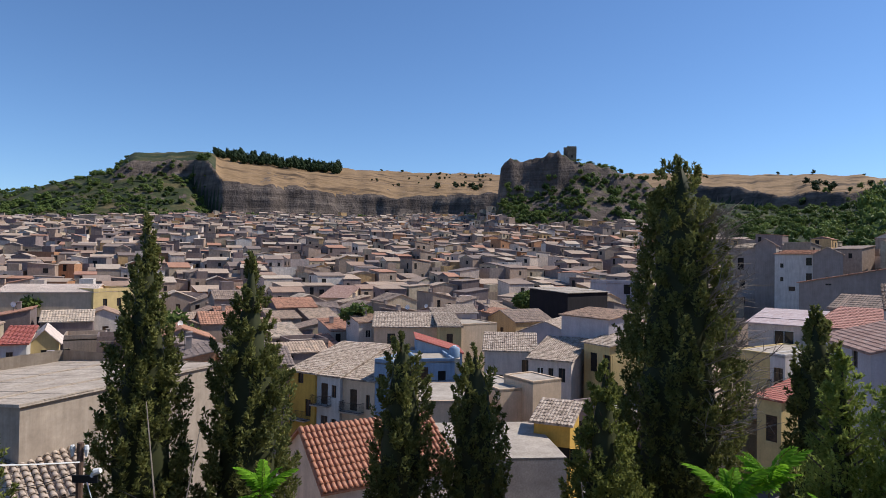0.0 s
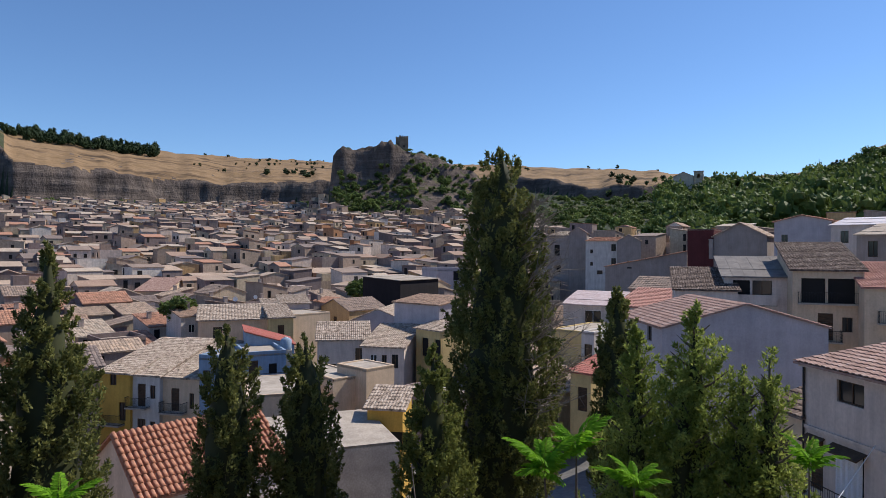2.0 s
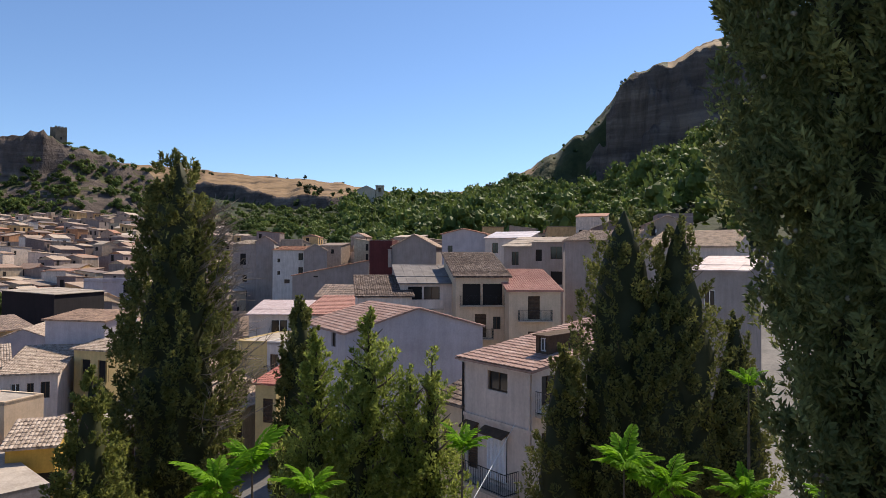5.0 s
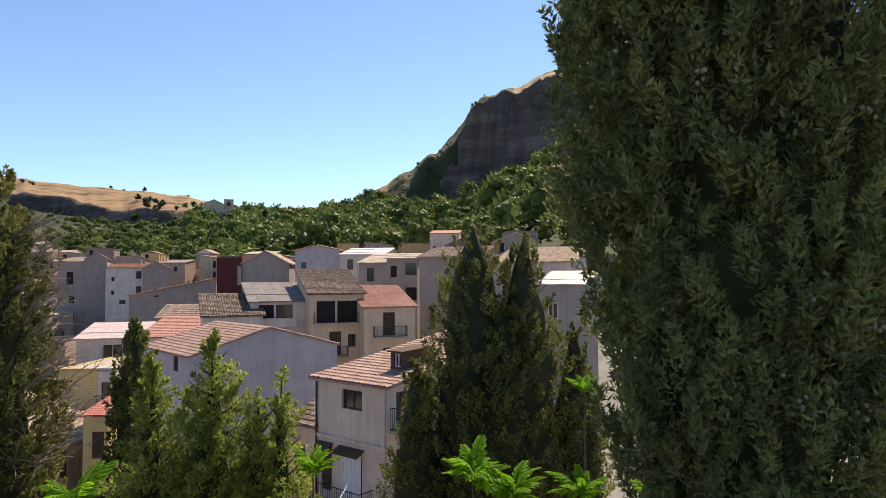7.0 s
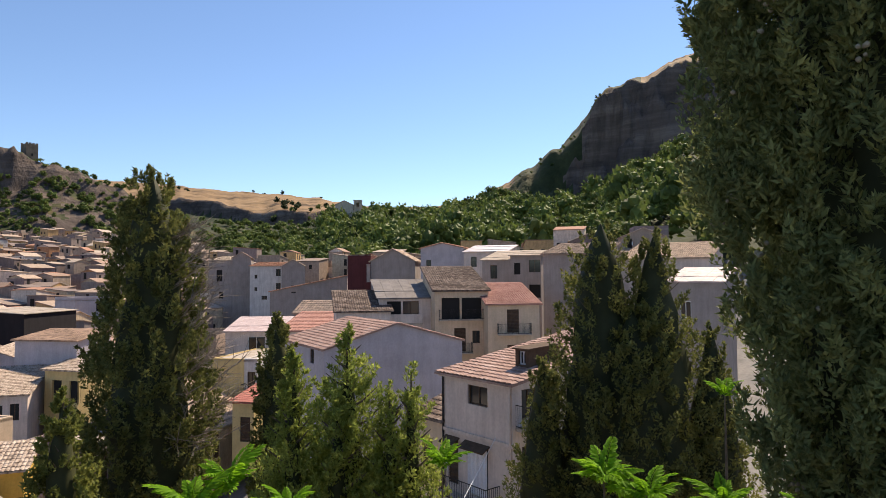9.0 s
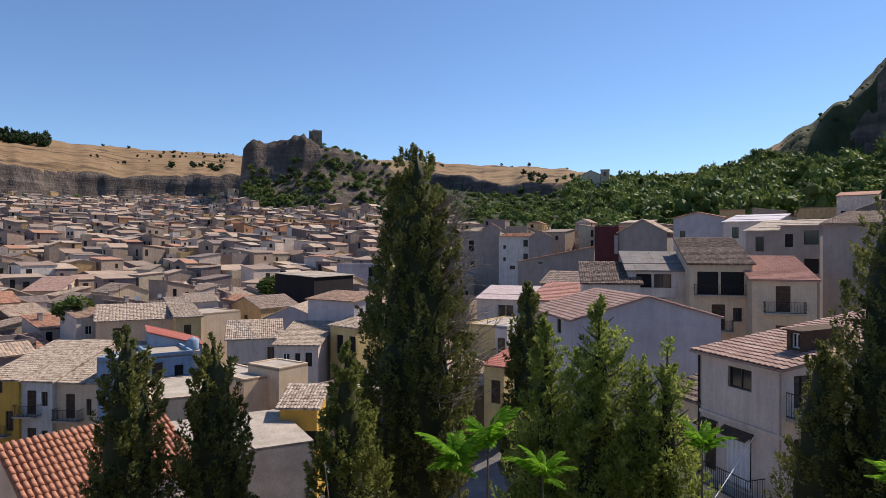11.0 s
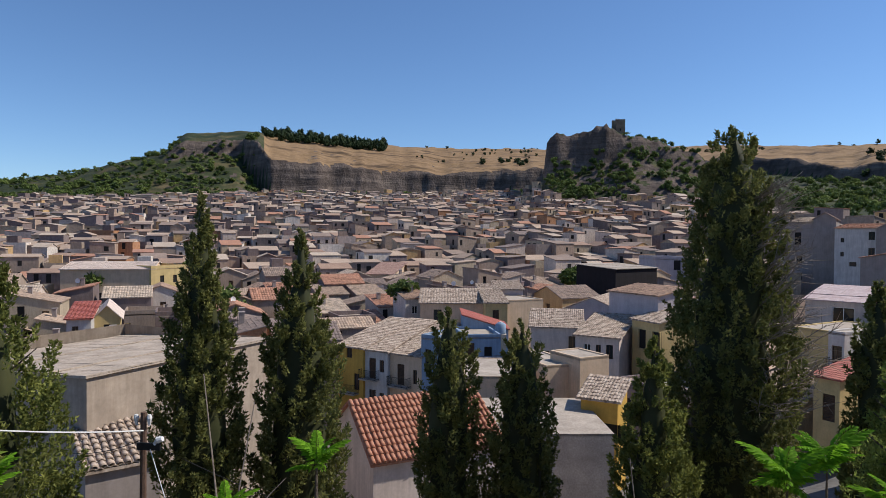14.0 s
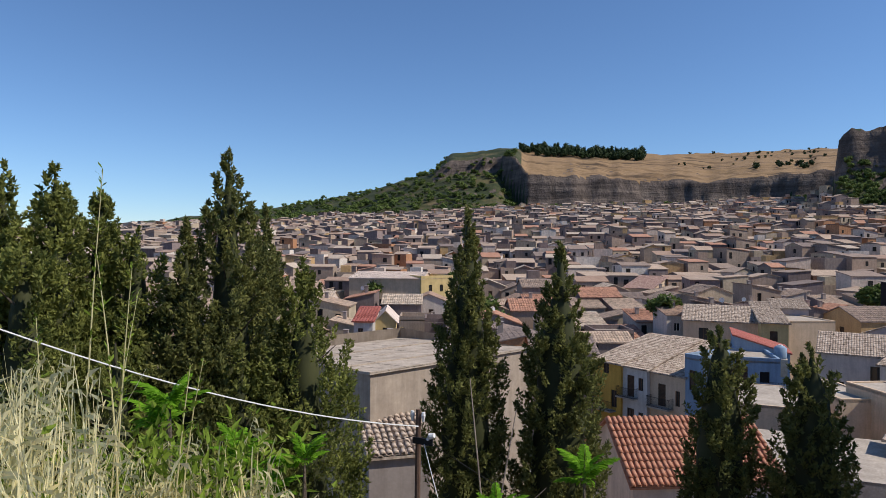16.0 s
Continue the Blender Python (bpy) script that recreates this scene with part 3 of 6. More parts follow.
cypress([(-6.35, 13.59, 2.62, [(0.72, 0.18), (1.56, 0.40), (2.75, 0.66), (3.95, 0.80), (5.2, 0.92)])], "tall narrow dark cypress with a pointed tip", 1)
cypress([(-4.36, 14.35, 1.86, [(0.76, 0.27), (1.64, 0.56), (2.9, 0.84), (4.2, 0.97), (5.6, 1.05)])], "tall narrow dark cypress beside a bare sapling", 2)
cypress([(-1.07, 15.96, -0.17, [(0.25, 0.34), (1.12, 0.59), (2.1, 0.73), (3.5, 0.79)])], "short blunt-topped dark cypress", 3, 300, dense=5)
cypress([(0.75, 15.98, -0.37, [(0.56, 0.42), (1.54, 0.66), (2.8, 0.86), (3.8, 0.88)])], "short dark cypress with a pointed tip", 4, 300, dense=5)
cypress([(3.59, 14.56, -0.58, [(0.5, 0.31), (1.28, 0.53), (2.3, 0.77), (3.1, 0.95)])], "small olive-green cypress with drooping shoots", 5, 260, leaf=cypress_olive, dense=4.5, loose=0.4, core=0.5)
cypress([(6.1, 16.93, 4.48, [(0.12, 0.34), (0.45, 0.56), (1.04, 0.78), (1.63, 0.92), (2.82, 1.1), (4.0, 1.26), (5.5, 1.52), (7.0, 1.6), (8.9, 1.56)])], "large dark cypress with dead branches on one side", 6, 950, 62, 0.56, dead=80, dense=9.5)
cypress([(8.47, 14.77, 0.75, [(0.88, 0.47), (1.76, 0.57), (3.2, 0.66)])], "thin dark cypress behind a young one", 7, 240, dense=5)
cypress([(15.34, 9.63, 3.2, [(0.2, 0.4), (0.9, 0.78), (2.13, 1.15), (3.8, 1.5), (6.1, 1.9)]), (16.05, 8.45, 2.87, [(0.2, 0.3), (0.74, 0.55), (1.78, 0.9), (3.2, 1.25), (5.95, 1.6)]),
         (14.1, 10.7, -0.5, [(0.3, 0.3), (0.9, 0.5), (1.8, 0.7), (3.0, 1.0)]), (17.2, 7.5, 0.45, [(0.4, 0.3), (1.0, 0.55), (1.82, 0.8), (3.3, 1.1)]), (15.3, 8.7, 0.9, [(0.3, 0.5), (1.5, 1.0), (3.5, 1.5)])],
        "broad dark cypress with two tops", 8, 1700, 60, 0.62, core=0.62, dense=8, loose=0.25)
cypress([(6.52, 8.92, 0.92, [(0.5, 0.28), (1.25, 0.62), (2.5, 1.05), (3.3, 1.25)]), (7.22, 8.12, 0.2, [(0.57, 0.30), (1.23, 0.52), (2.2, 0.68)]),
         (5.87, 9.58, 0.43, [(0.58, 0.34), (1.45, 0.56), (2.8, 0.85)]), (6.9, 8.3, -0.1, [(0.5, 0.36), (1.4, 0.6), (2.4, 0.7)]), (6.15, 8.7, -0.2, [(0.5, 0.36), (1.4, 0.62), (2.4, 0.8)])],
        "young light green cypress with several feathery tops", 9, 1250, 60, 0.6, 0.08, 0.016, leaf=cypress_light, core=0.25, dense=4, loose=1.0, out_lean=1.05, limbs=26)
cypress([(6.3, 1.05, 9.8, [(0.8, 0.6), (2.0, 1.0), (3.6, 1.3), (5.6, 1.45), (6.65, 1.48), (7.2, 1.42), (8.8, 1.25), (9.6, 1.03), (10.2, 0.75), (10.8, 0.5)])], "huge dense cypress close by, dotted with cones", 10, 3200, 100, 0.44, 0.070, 0.0150, leaf=cypress_near, cones=300, core=0.6, bare=0.12, dense=11.5, loose=0.15)
CLUMP = "olive-green cypress in a loose clump"
for k, (cx, cy, top, prof) in enumerate([
        (-9.34, 9.12, 3.46, [(0.43, 0.27), (1.08, 0.46), (1.95, 0.77), (3.25, 1.13), (4.9, 1.34)]), (-7.98, 9.68, 1.4, [(0.64, 0.35), (1.5, 0.8), (2.57, 1.08), (3.6, 1.25), (5.0, 1.3)]),
        (-11.12, 6.88, 3.08, [(0.59, 0.32), (1.17, 0.5), (2.15, 0.7), (3.9, 1.0)]), (-11.15, 7.74, 2.76, [(0.52, 0.32), (1.26, 0.45), (2.6, 0.7)]),
        (-11.51, 6.22, 3.02, [(0.47, 0.25), (1.13, 0.42), (2.35, 0.7)]), (-9.48, 8.24, 2.1, [(0.51, 0.14), (1.12, 0.38), (2.55, 0.75), (4.0, 1.0)]),
        (-10.4, 7.91, 1.96, [(0.31, 0.42), (1.24, 0.68), (3.1, 1.0)]), (-10.5, 5.98, 1.7, [(0.26, 0.4), (1.06, 0.65), (2.65, 0.95)]),
        (-9.86, 10.71, 2.54, [(0.61, 0.17), (1.35, 0.4), (3.1, 0.95)]), (-8.5, 8.6, -0.1, [(0.4, 0.4), (1.4, 0.9), (3.0, 1.3)]), (-9.7, 7.0, 0.2, [(0.4, 0.4), (1.4, 0.9), (3.0, 1.3)])]):
    cypress([(cx, cy, top, prof)], CLUMP, 20 + k, 430, 45, 0.5, 0.095, 0.024, leaf=cypress_olive if k not in (0, 5, 8) else cypress_green, group="clump of cypresses", core=0.36, dense=5.5, loose=0.6)


def leaf_ball(rng, quads, flat=0.9):
    """A lumpy crown about one unit in radius: uneven inner clumps under a coat of leaf blades."""
    P, U, V, F, off = [], [], [], [], 0
    bm = bmesh.new()
    bmesh.ops.create_icosphere(bm, subdivisions=1, radius=1.0)
    bv, bf = np.array([v.co[:] for v in bm.verts]), np.array([[v.index for v in f.verts] for f in bm.faces])
    bm.free()
    for _ in range(9):
        u = rng.normal(0, 1, 3)
        u /= np.linalg.norm(u)
        c = u * rng.uniform(0.35, 0.62) * np.array([1, 1, flat])
        rad = np.array([0.42, 0.42, 0.36]) * rng.uniform(0.7, 1.25)
        p, o = lump(rng, quads // 9, c, rad)
        P.append(p)
        U.append(o)
        V.append(c + bv * rad * 0.70 * rng.uniform(0.8, 1.12, (len(bv), 1)))
        F.append(bf + off)
        off += len(bv)
    v, f = sprays(np.concatenate(P), np.concatenate(U), 0.25, 0.10, rng, 0.05)
    return np.concatenate(V + [v]), np.concatenate(F + [f + off])


def woods(name, label, spots, mat, seed, quads=117):
    """Far trees and shrubs, joined: spots are x, y, radius, height factor."""
    rng = np.random.default_rng(seed)
    kinds = [leaf_ball(rng, quads) for _ in range(7)]
    V, F, off = [], [], 0
    for x, y, r, tall in spots:
        v, f = kinds[rng.integers(7)]
        a = rng.uniform(0, 6.28)
        c, s = math.cos(a), math.sin(a)
        w = v @ np.array([[c, s, 0], [-s, c, 0], [0, 0, 1]]) * [r, r, r * tall]
        V.append(w + [x, y, ground_at(x, y) + r * tall * 0.72])
        F.append(f + off)
        off += len(w)
    me = array_mesh(name, np.concatenate(V), np.concatenate(F), [mat])
    return tagged(new(name, me), label, "trees", kind="stuff")


def scatter(rng, n, b0, b1, r0, r1, size, tall=(0.8, 1.2), clump=0.0, edge=None):
    out = []
    while len(out) < n:
        b, r = rng.uniform(b0, b1), math.sqrt(rng.uniform(r0 * r0, r1 * r1))
        x, y = r * math.sin(radians(b)), r * math.cos(radians(b))
        if clump and rough(np.array(x), np.array(y), 40, 55, 2) < clump:
            n -= 0.4
            continue
        if edge and r < np.interp(b, EDGE_BEAR, EDGE_R) + edge:
            n -= 0.2
            continue
        out.append((x, y, rng.uniform(*size), rng.uniform(*tall)))
    return out


wr = np.random.default_rng(77)
spots = scatter(wr, 220, 19, 34, 205, 430, (1.8, 4.6), edge=6) + scatter(wr, 230, 17, 35, 380, 590, (1.6, 4.0), clump=-0.7) + scatter(wr, 420, 33, 50, 205, 520, (2.6, 9.0), (0.8, 1.4), edge=6) + scatter(wr, 480, 46, 80, 125, 470, (2.4, 8.0), (0.8, 1.5), edge=4)
spots += scatter(wr, 60, 33, 60, 175, 240, (3.0, 5.0), edge=2) + scatter(wr, 30, 47, 60, 490, 560, (0.8, 2.0))
spots += scatter(wr, 330, 3.0, 19, 480, 552, (1.4, 4.2), clump=-0.8, edge=4) + scatter(wr, 200, 11, 22, 540, 660, (1.2, 3.6), clump=-0.6)
spots += scatter(wr, 620, -46, -20.5, 700, 890, (2.2, 6.0), (0.6, 1.0), clump=-0.9, edge=5) + scatter(wr, 120, -20, 4, 700, 757, (2.0, 4.2), edge=4)
spots += scatter(wr, 120, -75, -40, 560, 1000, (3, 6), edge=10) + scatter(wr, 620, -58, -26.5, 860, 1140, (2.5, 6.0), (0.6, 1.0))
woods("woodland", "green broadleaf woodland and scrub on the slopes", spots, wood_green, 5, 108)
spots = scatter(wr, 260, -19.9, -9.5, 1000, 1075, (4.0, 7.5), (0.8, 1.9)) + scatter(wr, 40, -9, 4, 900, 1140, (1.5, 3.5)) + scatter(wr, 16, -1, 3, 850, 900, (3, 6))
spots += scatter(wr, 14, 17, 46, 800, 860, (2, 3.5)) + scatter(wr, 40, 27, 46, 560, 680, (2.5, 5))
woods("pine_belt", "dark pine belt and lone trees on the plateau", spots, pine_green, 6)


def town_tree(bearing, r, top, radius, seed, label):
    """A round broadleaf tree between the houses: trunk, limbs and a crown of leaf clumps."""
    rng = np.random.default_rng(seed)
    x, y = r * math.sin(radians(bearing)), r * math.cos(radians(bearing))
    z0 = ground_at(x, y)
    t = tagged(new("broadleaf_tree"), label, "tree", "trees among the houses")
    t.location = (x, y, z0)
    h = top - z0
    g = Geo()
    g.tube([(0, 0, -0.2), (0.1, 0, h * 0.45), (0, 0.1, h * 0.85)], [0.22, 0.17, 0.05], 8)
    for k in range(6):
        a = k * 1.05
        g.tube([(0.1, 0, h * 0.45), (0.7 * radius * math.cos(a), 0.7 * radius * math.sin(a), h - radius * 0.8)], [0.09, 0.03], 5)
    part("trunk", g, bark, t)
    v, f = leaf_ball(rng, 900)
    v = v * [radius, radius, radius * 0.85] + [0, 0, h - radius * 0.8]
    part("crown", array_mesh("crown", v, f, [wood_green]), None, t)


for k, (tb, tr, top, rad) in enumerate([(7.4, 150, -4.6, 4.2), (-7.9, 112, -5.6, 3.2), (-22.5, 96, -6.4, 4.5), (-23.3, 101, -6.0, 3.4), (-17.3, 260, -2.0, 4.0), (-10.0, 420, 14, 5.0), (-26, 180, -5.0, 3.6), (2.0, 330, 2.5, 4.5), (14.5, 230, -1.6, 4.0), (-3.5, 220, -3.4, 3.4), (-33, 150, -5.8, 4.2)]):
    town_tree(tb, tr, top, rad, 300 + k, "small round green tree between the houses")


# ---- houses ----
def panel(g, o, u, width, z0, z1, holes, mat=0, depth=0.22):
    """A wall face from o along u, with rectangular holes (x, z, w, h) and their reveals."""
    o, u = Vector(o), Vector(u)
    inn = Vector((-u.y, u.x, 0)) * depth
    xs = sorted({0.0, width, *[min(max(v, 0), width) for h in holes for v in (h[0], h[0] + h[2])]})
    zs = sorted({z0, z1, *[min(max(v, z0), z1) for h in holes for v in (h[1], h[1] + h[3])]})

    def at(x, z, d=0.0):
        p = o + u * x + (inn if d else Vector())
        return (p.x, p.y, z)
    for xa, xb in zip(xs, xs[1:]):
        for za, zb in zip(zs, zs[1:]):
            cx, cz = (xa + xb) / 2, (za + zb) / 2
            if any(h[0] < cx < h[0] + h[2] and h[1] < cz < h[1] + h[3] for h in holes):
                continue
            g.face([at(xa, za), at(xb, za), at(xb, zb), at(xa, zb)], mat)
    for x, z, w, h in holes:
        a, b, c, d = (x, z), (x + w, z), (x + w, z + h), (x, z + h)
        for p, q in ((a, b), (b, c), (c, d), (d, a)):
            g.face([at(*p), at(*p, 1), at(*q, 1), at(*q)], mat)


def tiled(g, p0, u, v, width, length, pitch=0.24, row=0.42, amp=0.05, mat=0, rng=None):
    """A slope of barrel tiles from the eave corner p0, u along the eave, v up the slope; stepped rows, with an underside."""
    p0, u, v = Vector(p0), Vector(u).normalized(), Vector(v).normalized()
    n = u.cross(v).normalized()
    if pitch > 0.33:
        row, amp = 0.6, 0.055
    cols, rows = max(2, int(width / pitch)), max(1, int(length / row))
    prof = [(0.0, 0.0), (0.25, 0.85), (0.55, 1.0), (0.8, 0.6)]
    xs = [(c + q) / cols * width for c in range(cols) for q, _ in prof] + [width]
    hs = [h * amp for _ in range(cols) for _, h in prof] + [0.0]
    jit = [rng.uniform(-0.012, 0.012) for _ in range(cols + 1)] if rng is not None else [0] * (cols + 1)
    prev = None
    for r in range(rows):
        i = len(g.v)
        for e, up in ((0.0, amp * 0.75), (1.06, 0.0)):
            for k, (x, h) in enumerate(zip(xs, hs)):
                y = (r + e) / rows * length + jit[k // 4] * (1 if e else 1.6)
                w = p0 + u * x + v * y + n * (h + up + 0.05)
                g.v.append((w.x, w.y, w.z))
        m = len(xs)
        for k in range(m - 1):
            g.f.append((i + k, i + k + 1, i + m + k + 1, i + m + k))
            g.m.append(mat)
        low = prev
        if low is None:
            low = len(g.v)
            for k in range(m):
                w = Vector(g.v[i + k]) - n * (amp * 0.7)
                g.v.append((w.x, w.y, w.z))
        for k in range(m - 1):
            g.f.append((low + k, low + k + 1, i + k + 1, i + k))
            g.m.append(mat)
        prev = i + m
    c = [p0, p0 + u * width, p0 + u * width + v * length, p0 + v * length]
    g.slab([tuple(q + n * 0.04) for q in c], 0.1, mat)


def barrel_tile():
    """One half-round clay tile, 0.46 long, tapering, along y."""
    g = Geo()
    n = 6
    for y, r in ((0.0, 0.105), (0.46, 0.085)):
        for q in (1.0, 0.86):
            for k in range(n + 1):
                a = math.pi * k / n
                g.v.append((r * q * math.cos(a), y, r * q * math.sin(a) * 0.8 + (0.03 if y == 0 else 0.0)))
    m = n + 1
    for k in range(n):
        g.f += [(k, k + 2 * m, k + 2 * m + 1, k + 1), (k + m + 1, k + 3 * m + 1, k + 3 * m, k + m), (k + 1, k + m + 1, k + m, k), (k + 2 * m, k + 3 * m, k + 3 * m + 1, k + 2 * m + 1)]
        g.m += [0] * 4
    return g


def lay_tiles(roof, p0, v, width, length, mat, rng):
    """Loose half-round tiles laid on a slope, one object each."""
    me = barrel_tile().mesh("tile", [mat], True)
    v = Vector(v).normalized()
    ang = math.degrees(math.asin(v.z))
    nrm = Vector((0, -v.z, v.y))
    cols, rows = int(width / 0.245), int(length / 0.40)
    count = 0
    for r in range(rows):
        for c in range(cols):
            if count >= 300:
                return
            p = Vector(p0) + Vector(((c + 0.5) * width / cols + rng.uniform(-.012, .012), 0, 0)) + v * (r * length / rows + rng.uniform(-.02, .02)) + nrm * (0.10 + rng.uniform(0, .012))
            t = new("tile", me)
            t.parent = roof
            t.matrix_basis = pose(p.x, p.y, p.z, ang, 0, rng.uniform(-3, 3))
            count += 1


def opening(house, o, u, x, z, w, h, kind):
    """What fills one opening: a window or a door with its frame and pane, a shutter, or a near-black plate painted as
    the shade within.
    """
    o, u = Vector(o), Vector(u)
    turn = math.atan2(u.y, u.x)
    base = o + u * x
    ob = Geo()
    t = 0.06
    name = "window" if kind != "door" else "door"
    m = Matrix.Translation((base.x, base.y, z)) @ Matrix.Rotation(turn, 4, 'Z')
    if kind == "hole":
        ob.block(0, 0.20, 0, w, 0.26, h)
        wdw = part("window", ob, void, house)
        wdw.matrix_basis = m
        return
    if kind == "shut":
        n = int(h / 0.14)
        zs = [h * k / (2 * n) for k in range(2 * n + 1)]
        for k, zz in enumerate(zs):
            yy = 0.12 if k % 2 else 0.07
            ob.v.extend([(0, yy, zz), (w, yy, zz)])
        ob.f.extend((2 * k, 2 * k + 1, 2 * k + 3, 2 * k + 2) for k in range(2 * n))
        ob.v.extend([(0, 0.16, 0), (w, 0.16, 0), (w, 0.16, h), (0, 0.16, h)])
        e, t = 4 * n, 4 * n + 2
        ob.f.extend([(t + 1, t, t + 3, t + 2), (0, t, t + 1, 1), (e, e + 1, t + 2, t + 3)])
        ob.m.extend([0] * (2 * n + 3))
        part("shutter", ob, shutter, house).matrix_basis = m
        return
    for a in ((0, 0, t, h), (w - t, 0, w, h), (0, h - t, w, h), (0, 0, w, t), (w / 2 - t / 2, 0, w / 2 + t / 2, h)):
        ob.block(a[0], 0.11, a[1], a[2], 0.17, a[3])
    wdw = part(name, ob, white_paint if kind == "white" else shutter, house)
    wdw.matrix_basis = m
    pg = Geo()
    pg.block(0, 0.15, 0, w, 0.165, h)
    part("pane", pg, pane_glass, wdw)


def balcony(house, o, u, x, z, w, d=0.9, solid=False):
    o, u = Vector(o), Vector(u)
    base = o + u * x
    m = Matrix.Translation((base.x, base.y, z)) @ Matrix.Rotation(math.atan2(u.y, u.x), 4, 'Z')
    g = Geo()
    g.block(0, -d, -0.14, w, 0, 0)
    bal = part("balcony", g, concrete, house)
    bal.matrix_basis = m
    r = Geo()
    if solid:
        r.block(0, -d, 0, w, -d + 0.1, 0.95)
        part("parapet", r, pale, bal)
        return
    for a, b in (((0.03, -d + 0.04), (w - 0.03, -d + 0.04)), ((0.03, -d + 0.04), (0.03, 0)), ((w - 0.03, -d + 0.04), (w - 0.03, 0))):
        L = math.hypot(b[0] - a[0], b[1] - a[1])
        k = max(2, int(L / 0.12))
        for zz in (0.06, 0.98):
            r.tube([(*a, zz), (*b, zz)], [0.022, 0.022], 4)
        for j in range(k + 1):
            p = (a[0] + (b[0] - a[0]) * j / k, a[1] + (b[1] - a[1]) * j / k)
            r.tube([(*p, 0.0), (*p, 0.98)], [0.01, 0.01], 4)
    part("railing", r, iron, bal, "dark iron railing")


